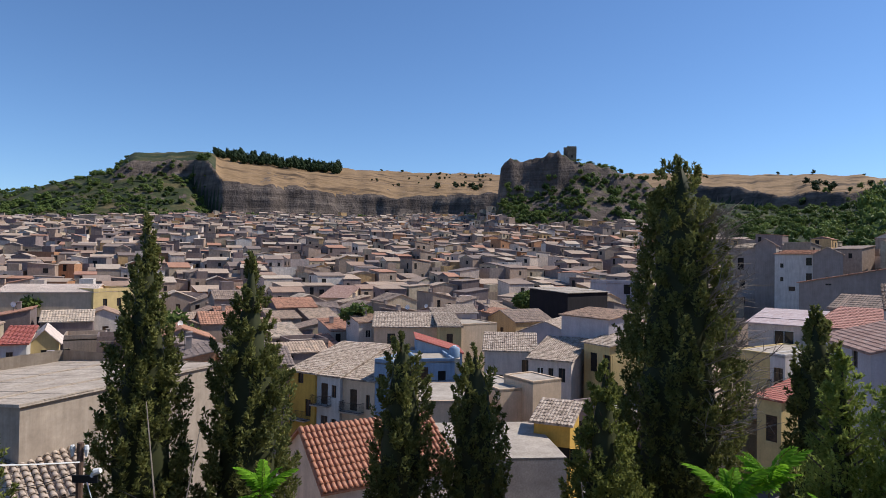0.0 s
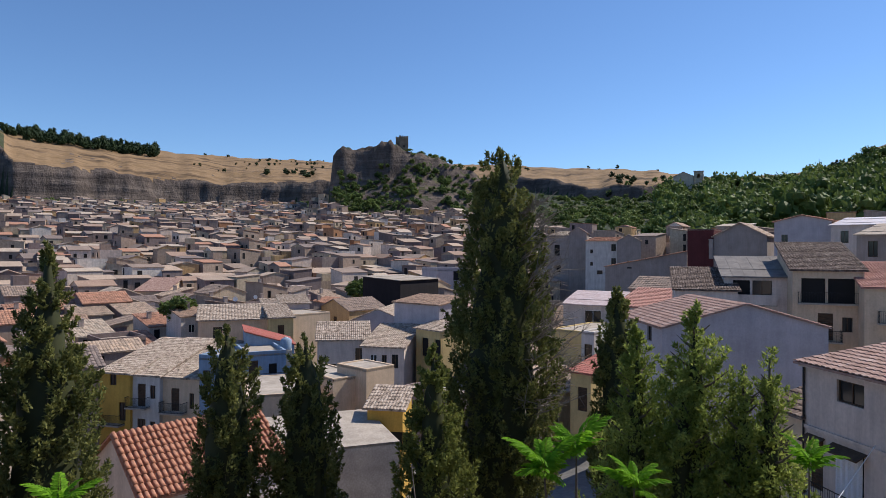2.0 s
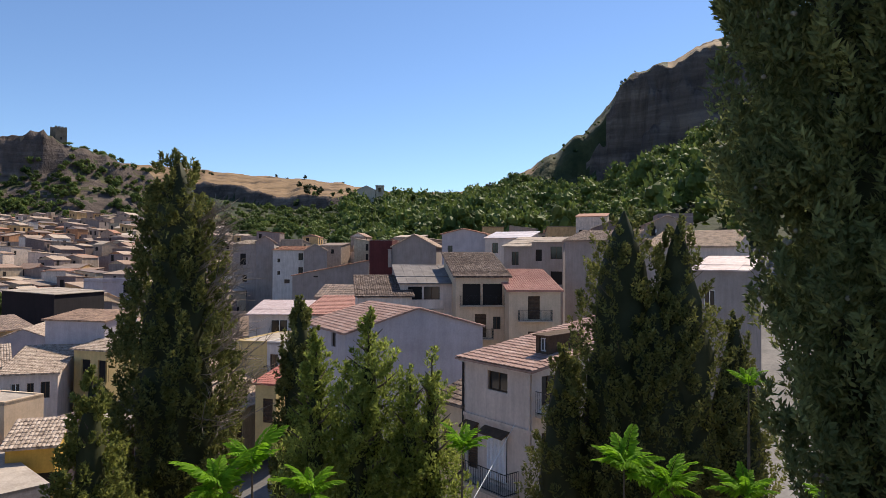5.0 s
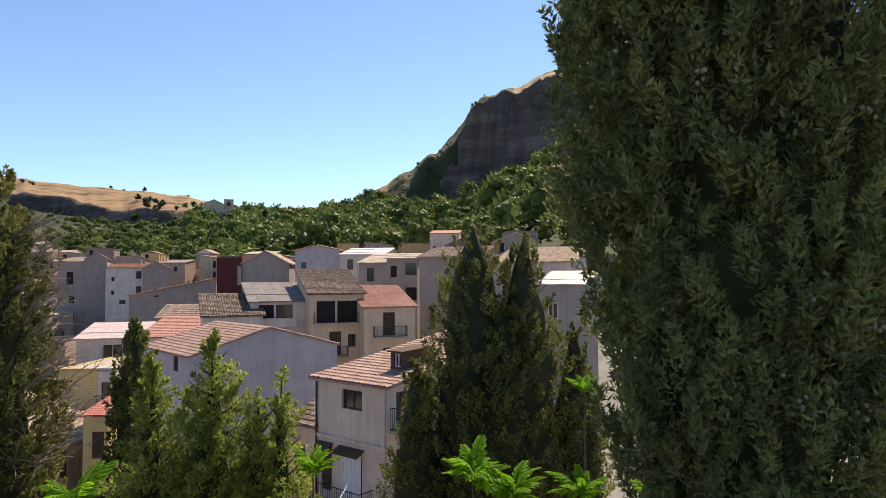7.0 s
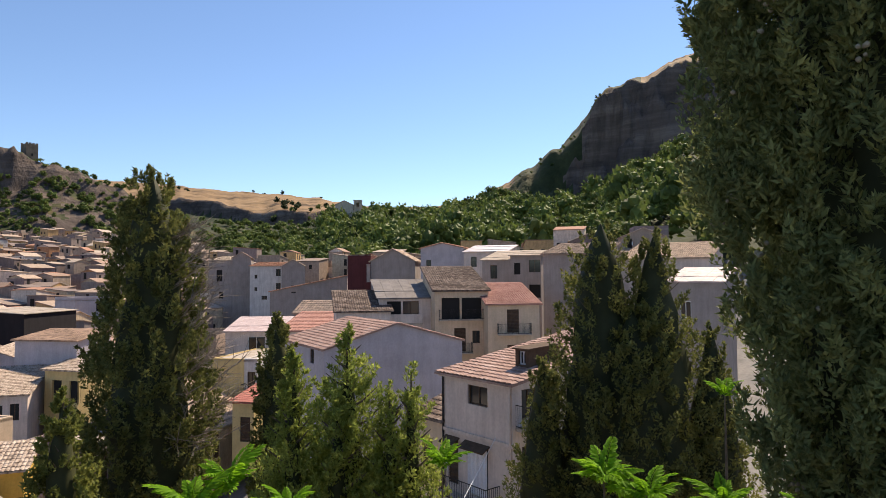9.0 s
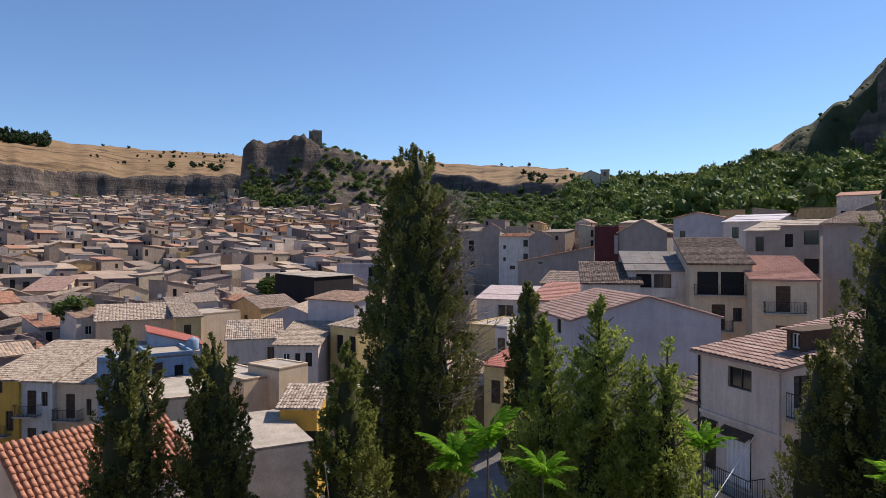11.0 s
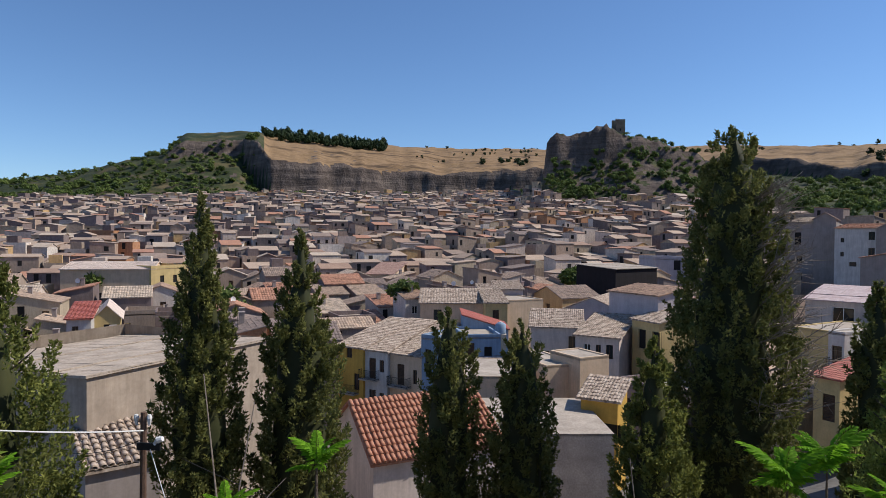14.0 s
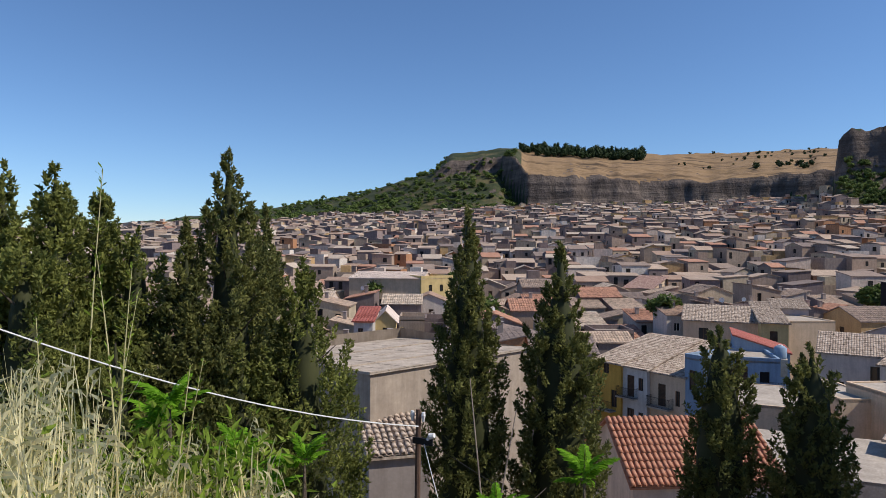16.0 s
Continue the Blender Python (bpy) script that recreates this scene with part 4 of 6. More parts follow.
def house(name, label, x, y, rot, w, d, eave, base, wall, roof="gable_x", roof_mat=None, rise=None, front=(), left=(), right=(), over=0.3, pitch=0.24, chimney=None, balconies=(), group="", parapet=0.7, pieces=False):
    """A house with its front-left corner at x, y: front along local x, depth along local y. Openings: (x, z below the eave, w, h, kind)."""
    hs = tagged(new(name), label, "house", group)
    hs.matrix_basis = pose(x, y, base, 0, 0, rot)
    H = eave - base
    g = Geo()
    faces = {"front": ((0, 0, 0), (1, 0, 0), w, front), "right": ((w, 0, 0), (0, 1, 0), d, right),
             "back": ((w, d, 0), (-1, 0, 0), w, ()), "left": ((0, d, 0), (0, -1, 0), d, left)}
    for o, u, L, ops in faces.values():
        panel(g, o, u, L, 0, H, [(a, H - b, ww, hh) for a, b, ww, hh, _ in ops])
    rm = roof_mat or roof_old
    if math.hypot(x, y) > 85:
        pitch = max(pitch, 0.42)
    rng = random.Random(int(abs(x * 31 + y * 17)) + 3)
    rg, sheets = Geo(), []
    if roof == "gable_x":                                    # ridge along the front
        up = rise if rise is not None else d * 0.2
        for s, (ox, oy, ux) in enumerate(((-over, -over, 1), (w + over, d + over, -1))):
            L = math.hypot(d / 2 + over, up * (1 + over / (d / 2)))
            tiled(rg, (ox, oy, H - up * over / (d / 2)), (ux, 0, 0), (0, ux * (d / 2 + over), up * (1 + over / (d / 2))), w + 2 * over, L, pitch, rng=rng)
        g.face([(0, d, H), (0, 0, H), (0, d / 2, H + up)])
        g.face([(w, 0, H), (w, d, H), (w, d / 2, H + up)])
    elif roof == "gable_y":                                  # gable end in front
        up = rise if rise is not None else w * 0.2
        for ox, oy, uy in ((-over, d + over, -1), (w + over, -over, 1)):
            L = math.hypot(w / 2 + over, up * (1 + over / (w / 2)))
            tiled(rg, (ox, oy, H - up * over / (w / 2)), (0, uy, 0), (-uy * (w / 2 + over), 0, up * (1 + over / (w / 2))), d + 2 * over, L, pitch, rng=rng)
        g.face([(0, 0, H), (w, 0, H), (w / 2, 0, H + up)])
        g.face([(w, d, H), (0, d, H), (w / 2, d, H + up)])
    elif roof in ("mono", "mono_r", "mono_l", "sheet"):
        up = rise if rise is not None else d * 0.22
        if roof in ("mono", "sheet"):
            L = math.hypot(d + 2 * over, up)
            k = 0.12 if roof == "mono" else 0
            if roof == "mono":
                tiled(rg, (-over, -over, H), (1, 0, 0), (0, d + 2 * over, up), w + 2 * over, L, pitch, rng=rng)
            else:
                n = max(2, int(w / 0.9))
                rg.slab([(-over, -over, H + 0.02), (w + over, -over, H + 0.02), (w + over, d + over, H + up + 0.02), (-over, d + over, H + up + 0.02)], 0.06)
                for j in range(n):
                    for q in range(max(1, int(d / 2.2))):
                        m = max(1, int(d / 2.2))
                        y0, y1 = -over + (d + 2 * over) * q / m, -over + (d + 2 * over) * (q + 1.04) / m
                        x0, x1 = -over + (w + 2 * over) * j / n, -over + (w + 2 * over) * (j + 0.985) / n
                        zt = lambda yy: H + up * (yy + over) / (d + 2 * over) + 0.05
                        dz = 0.03 * (q % 2) + rng.uniform(-0.01, 0.015)
                        sg = Geo()
                        sheets.append(sg)
                        sg.slab([(x0, y0, zt(y0) + 0.03 + dz), (x1, y0, zt(y0) + 0.03 + dz), (x1, y1, zt(y1) + dz), (x0, y1, zt(y1) + dz)], 0.05)
            g.face([(0, d, H), (0, 0, H), (0, d, H + up)])
            g.face([(w, 0, H), (w, d, H), (w, d, H + up)])
            g.face([(w, d, H), (0, d, H), (0, d, H + up), (w, d, H + up)])
        else:
            up = rise if rise is not None else w * 0.22
            L = math.hypot(w + 2 * over, up)
            if roof == "mono_r":                             # falls to the right
                tiled(rg, (w + over, -over, H), (0, 1, 0), (-(w + 2 * over), 0, up), d + 2 * over, L, pitch, rng=rng)
                g.face([(0, 0, H), (w, 0, H), (0, 0, H + up)])
                g.face([(0, d, H), (0, 0, H), (0, 0, H + up), (0, d, H + up)])
            else:
                tiled(rg, (-over, d + over, H), (0, -1, 0), (w + 2 * over, 0, up), d + 2 * over, L, pitch, rng=rng)
                g.face([(0, 0, H), (w, 0, H), (w, 0, H + up)])
                g.face([(w, 0, H), (w, d, H), (w, d, H + up), (w, 0, H + up)])
    else:
        rg.block(0.0, 0.0, H - 0.12, w, d, H + 0.06)
        t = 0.22
        for b in ((0, 0, w, t), (0, d - t, w, d), (0, t, t, d - t), (w - t, t, w, d - t)):
            g.block(b[0], b[1], H, b[2], b[3], H + parapet)
    part("wall", g, wall, hs)
    rf = part("roof", rg, rm, hs)
    for sg in sheets:
        part("sheet", sg, rm, rf)
    if pieces:
        up = rise
        span = d / 2 + over if roof == "gable_x" else d + 2 * over
        top = up * (1 + over / (d / 2)) if roof == "gable_x" else up
        lay_tiles(rf, (-over, -over, (H - up * over / (d / 2)) if roof == "gable_x" else H), (0, span, top), w + 2 * over, math.hypot(span, top), rm, rng)
    if chimney:
        cg = Geo()
        cx, cy, cz, ch = chimney
        cg.block(cx - 0.3, cy - 0.3, H + cz - 1, cx + 0.3, cy + 0.3, H + cz + ch)
        cg.block(cx - 0.38, cy - 0.38, H + cz + ch, cx + 0.38, cy + 0.38, H + cz + ch + 0.1)
        part("chimney", cg, grey_wall, rf)
    for o, u, L, ops in faces.values():
        for a, b, ww, hh, kind in ops:
            opening(hs, o, u, a, H - b, ww, hh, kind)
    for face, a, b, ww, *rest in balconies:
        balcony(hs, faces[face][0], faces[face][1], a, H - b, ww, *rest)
    return hs


# ---- the houses that stand nearest and show best ----
NEAR_HOUSE = house("house", "narrow cream three-storey house with balcony and tiled roof", 22.11, 23.02, -94, 4.7, 10, -3.2, -14.2, pale, roof="mono", roof_mat=pink_tiles, rise=1.5, pitch=0.3, front=[(1.8, 1.25, 1.35, 0.9, "dark"), (0.35, 5.2, 0.75, 2.1, "shut"), (1.75, 5.4, 1.4, 2.4, "white"), (0.35, 8.9, 0.9, 2.2, "hole"), (1.9, 8.9, 1.3, 2.2, "hole")], right=[(0.6, 1.6, 1.0, 1.3, "dark"), (0.6, 5.0, 1.0, 2.2, "shut"), (4, 1.6, 1, 1.3, "dark")], balconies=[("front", 0.1, 5.55, 3.8), ("right", 0.3, 5.3, 2.0), ("right", 0.2, 1.9, 2.0)])
house("house", "low cream house with a dark old tiled roof", 22.3, 25.5, -94, 2.4, 7, -5.6, -13.0, cream, roof="mono", roof_mat=dark_tiles, rise=2.2, over=0.2, front=[(0.8, 2.6, 0.8, 1.6, "shut")])
house("house", "smooth blue-grey gable wall house with pink tiled roof", 25.29, 38.48, -12, 11.58, 9, -3.60, -12.60, blue_grey, roof="gable_y", rise=1.6, roof_mat=pink_tiles, over=0.15, left=[(6.2, 1.2, 0.9, 1.2, "dark")])
house("house", "pale house with moss-stained tiled roof and porch", 37.25, 54.54, -32, 5.52, 7, -2.13, -11.13, pale, roof="mono", roof_mat=dark_tiles, rise=2.0, front=[(1.0, 2.9, 1.6, 2.1, "hole"), (2.9, 2.9, 1.6, 2.1, "shut")])
house("house", "pale house with a metal-roofed roof terrace", 41.98, 53.57, -32, 5.81, 7, -0.88, -10.88, pale, roof="sheet", roof_mat=grey_sheet, rise=1.9, front=[(0.8, 2.5, 1.5, 2.2, "hole"), (2.5, 2.5, 1.7, 2.2, "dark")], balconies=[("front", 0.4, 2.6, 4.2, 0.4, True)])
house("house", "cream three-storey house with a deep covered loggia", 45.06, 48.32, -34, 5.57, 9, -0.09, -13.09, cream, roof="mono", roof_mat=dark_tiles, rise=2.6, front=[(0.7, 2.9, 1.9, 2.2, "hole"), (2.8, 2.9, 2.1, 2.2, "hole"), (2.0, 6.2, 1.2, 2.4, "shut"), (3.9, 5.4, 0.8, 1.3, "dark"), (1.2, 9.5, 1.0, 2.0, "shut")], balconies=[("front", 0.4, 2.9, 5.0, 0.5), ("front", 1.4, 6.25, 2.4)])
house("house", "cream house with pale pink tiled roof and balcony", 47.41, 43.12, -38, 5.17, 9, -1.40, -13.40, cream, roof="mono", roof_mat=rose_tiles, rise=2.0, front=[(1.9, 2.8, 1.2, 2.3, "shut"), (1.9, 6.2, 1.2, 2.2, "shut")], balconies=[("front", 0.9, 2.85, 3.3)])
house("house", "dark bare grey house with tall blind side wall", 72.22, 164.89, -40, 6.15, 14, 5.70, -14.30, grey_wall, roof="mono", rise=1.5, front=[(2, 5.5, 1.5, 3, "hole"), (2.6, 10, 1.2, 1.8, "hole"), (2.6, 14, 1.2, 1.8, "hole")], right=[])
house("house", "bare grey gable block", 76.77, 160.62, -30, 4.63, 14, 6.46, -13.54, grey_wall, roof="gable_y", rise=1.5)
house("house", "white-fronted tall house with small square windows", 77.95, 153.35, -40, 8.02, 12, 4.11, -11.89, white_wall, roof="mono", rise=1.2, front=[(1.2, 3.2, 0.7, 1.0, "dark"), (1.2, 6.4, 0.7, 1.0, "dark"), (6.6, 2.6, 1.2, 1.8, "dark"), (6.6, 6.2, 1.2, 1.8, "dark"), (3.0, 8.6, 1.4, 1.0, "dark")])
house("house", "grey rendered house beside the white one", 82.94, 146.14, -30, 5.79, 12, 4.09, -11.91, grey_wall, roof="gable_y", rise=1.6)
house("house", "long grey house with a slanting roofline", 67.08, 122.92, -46, 16.36, 10, -1.78, -15.78, grey_wall, roof="mono_l", rise=3.4, front=[(4.5, 0.3, 1.0, 1.6, "dark"), (11, -0.4, 0.9, 1.6, "dark"), (9.0, 6.2, 1.2, 2.0, "hole")])
house("house", "dark red rendered tower block with chimney", 69.30, 98.03, -50, 4.32, 6, 5.32, -8.68, red_wall, roof="flat", roof_mat=concrete, parapet=0.1, chimney=(4.2, -1.2, -4, 2.2))
house("house", "grey house with gabled roof behind the red one", 71.49, 93.95, -50, 8.17, 9, 4.13, -9.87, grey_wall, roof="gable_y", rise=2.2)
house("house", "plain grey house with one dark window", 74.55, 83.68, -58, 7.70, 9, 6.18, -7.82, blue_grey, roof="gable_y", rise=0.9, front=[(1.0, 3.4, 0.9, 1.4, "dark")], right=[(2, 3, 1, 1.5, "dark")])
house("house", "low house with pale flat roof", 77.14, 75.69, -60, 7.35, 9, 5.35, -6.65, pale, roof="sheet", roof_mat=sheet_metal, rise=1.4, front=[(1.2, 2.5, 1.0, 1.7, "dark"), (4.0, 2.5, 1.0, 1.7, "dark")])
house("house", "grey house with sheet roof and dark windows", 67.55, 62.58, -64, 4.13, 9, 3.59, -12.41, grey_wall, roof="sheet", roof_mat=cement_sheet, rise=1.6, front=[(1.2, 2.6, 1.0, 1.9, "dark"), (3.2, 6.5, 0.8, 1.4, "dark")])
house("house", "grey house with tall dark window openings", 68.68, 58.29, -64, 4.31, 9, 4.16, -11.84, grey_wall, roof="sheet", roof_mat=cement_sheet, rise=1.0, front=[(0.5, 2.6, 0.9, 1.6, "hole"), (2.6, 2.3, 1.6, 1.7, "dark"), (2.6, 5.8, 1.6, 1.8, "hole")])
house("house", "tall grey house with overhanging tiled roof", 60.43, 46.25, -68, 7.09, 9, 3.88, -12.12, grey_wall, roof="mono", rise=1.6)
house("house", "pale low house with red and white striped roof", 33.92, 72.47, -40, 6.30, 8, -4.95, -13.95, pale, roof="sheet", roof_mat=rose_sheet, rise=1.2, front=[(2.6, 2.2, 2.0, 1.6, "white")])
house("house", "house with ribbed red and white roof", 37.47, 66.16, -50, 6.41, 8, -4.71, -13.71, pale, roof="mono", roof_mat=rose_tiles, rise=1.7, pitch=0.4)
house("house", "soft yellow house with small balconies", 28.57, 63.93, -56, 4.12, 9, -6.89, -17.89, soft_yellow, roof="flat", roof_mat=concrete, parapet=0.15, front=[(3.9, 8.6, 1.0, 2.2, "shut")])
house("house", "white house with laundry balconies at the lane", 27.83, 55.43, -56, 1.30, 8, -6.15, -16.15, white_wall, roof="flat", roof_mat=concrete, parapet=0.2, front=[(0.3, 2.9, 0.8, 1.9, "dark"), (0.3, 6.2, 0.8, 2.0, "dark")], balconies=[("front", 0.1, 3.0, 1.6), ("front", 0.1, 6.3, 1.6)])
house("house", "low ochre house with red tiled edge in the lane", 24.33, 50.46, -56, 1.92, 6, -8.71, -14.71, soft_yellow, roof="mono", roof_mat=red_tin, rise=1.0, front=[(0.7, 3.2, 0.9, 2.0, "shut")])
house("house", "white-roofed house behind the two-topped cypress", 58.92, 29.99, -76, 4.79, 8, 0.74, -11.26, grey_wall, roof="sheet", roof_mat=rose_sheet, rise=1.4, front=[(1.0, 3.4, 1.0, 1.6, "white")])
house("house", "pale house with dark tiled roof among cypresses", 68.78, 41.07, -76, 9.95, 9, 3.27, -10.73, pale, roof="mono", rise=2.2)
house("shed", "long bare rendered shed with cement-sheet roof", -14.88, 22.55, 69, 10.31, 11, -3.70, -12.70, shed_wall, roof="sheet", roof_mat=cement_sheet, rise=-0.7, over=0.12)
house("house", "low outhouse with lichen-covered curved tiles", -13.60, 20.52, 42, 2.39, 3, -6.46, -10.46, grey_wall, roof="mono", roof_mat=sand_tiles, rise=0.7, over=0.15, pitch=0.22, pieces=True)
house("house", "house with a bright orange tiled roof", -5.2, 28.15, 31, 6.70, 6.2, -8.47, -14.5, pale, roof="gable_x", rise=1.95, roof_mat=orange_tiles, pitch=0.24, over=0.2, pieces=True)
house("house", "ochre house with small dark windows", -16.88, 69.98, -30, 3.63, 9, -10.59, -21.59, yellow_wall, roof="mono", roof_mat=sand_tiles, rise=2.2, front=[(1.2, 1.2, 0.8, 1.4, "dark"), (2.3, 4.6, 0.8, 1.8, "dark")], balconies=[("front", 0.4, 4.9, 2.6)])
house("house", "pale grey house with iron balconies and tiled roof", -13.88, 68.60, -28, 3.37, 9, -10.73, -21.73, white_wall, roof="mono", roof_mat=sand_tiles, rise=2.4, over=0.25, front=[(0.9, 3.0, 0.9, 2.2, "shut"), (2.3, 2.2, 0.6, 1.3, "dark"), (0.9, 6.2, 0.9, 2.0, "dark"), (2.3, 5.6, 0.6, 1.2, "dark")], balconies=[("front", 0.1, 3.0, 2.2), ("front", 0.1, 6.3, 2.0)])
house("house", "cream house with shuttered balcony door", -11.00, 67.60, -28, 4.38, 9, -10.88, -21.88, cream, roof="mono", roof_mat=sand_tiles, rise=2.4, over=0.25, front=[(1.3, 3.2, 0.9, 2.2, "shut"), (3.3, 2.9, 0.5, 1.5, "dark"), (1.2, 6.2, 1, 2, "dark")], balconies=[("front", 0.5, 3.25, 2.6)])
house("house", "blue-painted house with white cornice and roof terrace", -2.85, 63.93, 12, 3.88, 6, -8.55, -18.55, blue_wall, roof="flat", roof_mat=concrete, parapet=0.35, front=[(0.3, 2.4, 0.9, 1.9, "shut"), (2.2, 1.9, 0.8, 1.0, "hole")], balconies=[("front", -0.2, 2.7, 4.3, 0.6)])
house("house", "blue side house with pale edging", -7.19, 65.60, -28, 2.07, 7, -8.89, -18.89, blue_wall, roof="flat", roof_mat=concrete, parapet=0.4, front=[(0.5, 3.0, 0.7, 1.9, "dark")])
house("house", "small house with dark red tin roof", -3.13, 69.92, 5, 5.00, 6, -8.55, -16.55, blue_wall, roof="mono_r", roof_mat=red_tin, rise=1.6, over=0.15)
house("house", "plain brown flat-roofed house", -2.26, 51.94, 4, 4.92, 8, -9.83, -17.83, cream, roof="flat", roof_mat=concrete, parapet=0.1)
house("house", "low house with wide grey flat roof", -1.49, 39.97, 6, 9.31, 9, -10.81, -17.81, concrete, roof="flat", roof_mat=concrete, parapet=0.05)
house("house", "tall cream house with sloping roof edge", 4.58, 53.81, 26, 3.27, 7, -9.24, -21.24, cream, roof="flat", roof_mat=concrete, parapet=0.15, front=[(2.4, 2.8, 0.7, 0.9, "hole")])
house("house", "tall cream gable wall lit by the sun", 7.29, 53.51, 32, 3.12, 4, -8.49, -20.49, cream, roof="flat", roof_mat=concrete, parapet=0.15)
house("house", "ochre house with old tiled lean-to roof", 6.43, 46.56, -24, 2.62, 3, -9.9, -18.37, yellow_wall, roof="mono", rise=1.0, roof_mat=sand_tiles, front=[(1.6, 2.9, 1.6, 1.3, "hole")])
house("house", "wide house block under broad old tiled roofs", -10.64, 95.40, 4, 10.99, 14, -8.37, -18.37, cream, roof="gable_x", rise=1.6, roof_mat=sand_tiles, front=[(2, 2.6, 1.2, 1.6, "dark"), (9.5, 3.2, 1.2, 2.4, "shut")])
house("house", "house with sunlit cream side wall and ochre front", -0.85, 91.99, 6, 3.13, 16, -7.91, -18.91, soft_yellow, roof="mono", rise=1.5, roof_mat=sand_tiles, front=[(1.0, 3.0, 0.9, 2.0, "shut")])
house("house", "tall cream blind wall above the roofs", 2.30, 93.97, 30, 6.25, 8, -7.85, -18.85, cream, roof="flat", roof_mat=concrete, parapet=0.2)
house("house", "rooftop storey in blue-grey under tiles", 0.60, 102.99, 4, 4.40, 8, -6.86, -12.86, blue_grey, roof="mono", rise=0.8, roof_mat=sand_tiles)
house("house", "dark blue-grey blind gable house", 11.02, 99.39, -24, 8.78, 12, -9.28, -21.28, blue_grey, roof="gable_y", rise=1.8, roof_mat=sand_tiles, over=0.15)
house("house", "low house with patchy old tiled roof", 4.83, 79.85, -6, 6.24, 9, -9.41, -18.41, pale, roof="gable_x", rise=1.7, roof_mat=sand_tiles, front=[(1.0, 4.6, 1.3, 1.6, "dark"), (4.6, 2.6, 1.0, 1.5, "dark")])
house("house", "pink-grey house with white awning and shutters", 9.71, 75.38, -26, 5.09, 8, -9.74, -19.74, pale, roof="mono", rise=1.8, roof_mat=sand_tiles, front=[(1.0, 2.2, 0.8, 1.3, "white"), (2.4, 2.2, 0.6, 1.3, "dark"), (3.6, 2.4, 0.8, 1.6, "dark")])
house("house", "long dark tarred wall house with pale coping", 23.72, 125.79, 40, 12.81, 10, -4.51, -13.51, dark_wall, roof="sheet", roof_mat=concrete, rise=0.6)
house("house", "slate blue house with open dark terrace", 39.76, 160.15, 10, 7.73, 10, -3.66, -15.66, blue_grey, roof="flat", roof_mat=concrete, front=[(4.6, 2.6, 1.8, 2.4, "hole")])
house("house", "grey house with plain gable in the lane", 18.82, 85.97, -20, 6.33, 10, -6.62, -18.62, grey_wall, roof="gable_y", rise=1.4, roof_mat=pink_tiles)
house("house", "blue-grey house front at the lane", 19.58, 77.58, 34, 5.06, 8, -5.30, -17.30, blue_grey, roof="mono_l", rise=0.8)
house("house", "old yellow house with arched loggia in the lane", 16.36, 76.27, -60, 4.22, 6, -7.88, -17.88, soft_yellow, roof="mono", rise=1.2, roof_mat=sand_tiles, front=[(1.0, 3.2, 1.2, 2.2, "hole"), (3.2, 3.2, 1.2, 2.2, "hole")])
house("palazzo", "large cream institute with long flat roof", -86.36, 122.67, 20, 16.86, 18, -5.69, -18.69, cream, roof="gable_x", rise=1.2, roof_mat=pale, front=[(3, 7, 14, 2.2, "hole")])
house("palazzo", "yellow side wing with small windows", -70.28, 127.99, 60, 8.62, 14, -5.71, -18.71, soft_yellow, roof="flat", roof_mat=pale, front=[(2, 3, 0.9, 1.6, "dark"), (5, 3, 0.9, 1.6, "dark"), (8, 3, 0.9, 1.6, "dark")])
house("house", "cream house with a bright yellow front", -51.65, 79.76, 30, 3.17, 9, -9.41, -17.41, soft_yellow, roof="gable_y", rise=1.6, roof_mat=pale, front=[(1.2, 2.4, 0.8, 1.5, "dark"), (3.6, 2.4, 0.8, 1.5, "dark")])
house("house", "bright white low house with red roof", -52.45, 75.61, 26, 2.67, 8, -9.08, -16.08, white_wall, roof="mono", rise=1.4, roof_mat=red_tin, front=[(0.6, 2.2, 0.7, 1.3, "dark")])
house("house", "house with a sunlit cream side and tan roof", -33.31, 168.73, -12, 7.50, 11, -8.64, -19.64, cream, roof="mono", rise=2.8, roof_mat=pink_tiles, front=[(2, 3, 1, 1.6, "dark")])


# ---- the rest of the town ----
TAKEN = [o.matrix_basis @ Vector((px, py, 0)) for o in scene.objects if o.name.startswith("palazzo") for px in (3, 9, 15) for py in (-8, 4, 12)]
TAKEN += [(o.matrix_basis @ Vector((3, 4, 0))) for o in scene.objects if o.get("category") == "house"]


def town_spots():
    """House plots on a loose grid turned with the streets: x, y, bearing, distance."""
    rng = random.Random(12)
    out = []
    for i in range(-120, 120):
        for j in range(2, 104):
            gx, gy = i * 7.7 + rng.uniform(-1.4, 1.4) + (j % 2) * 3, j * 7.6 + rng.uniform(-1.2, 1.2)
            bend = radians(22 + 10 * math.sin(gx / 120.0) + 6 * math.sin(gy / 90.0))
            x, y = gx * math.cos(0.4) - gy * math.sin(0.4), gx * math.sin(0.4) + gy * math.cos(0.4)
            b, r = math.degrees(math.atan2(x, y)), math.hypot(x, y)
            edge = float(np.interp(b, EDGE_BEAR, EDGE_R))
            if y < 15 or not -64 < b < 62 or r > edge + 4 * math.sin(gx):
                continue
            if r < 62 or (-16 < b < 14 and r < 86) or (b > 34 and r < 110) or (24 < b < 36 and 100 < r < 200) or (-40 < b < -20 and r < 62):
                continue
            if any((t.x - x) ** 2 + (t.y - y) ** 2 < 70 for t in TAKEN):
                continue
            if rng.random() < 0.10:
                continue
            out.append((x, y, b, r, bend))
    return sorted(out, key=lambda q: q[3])


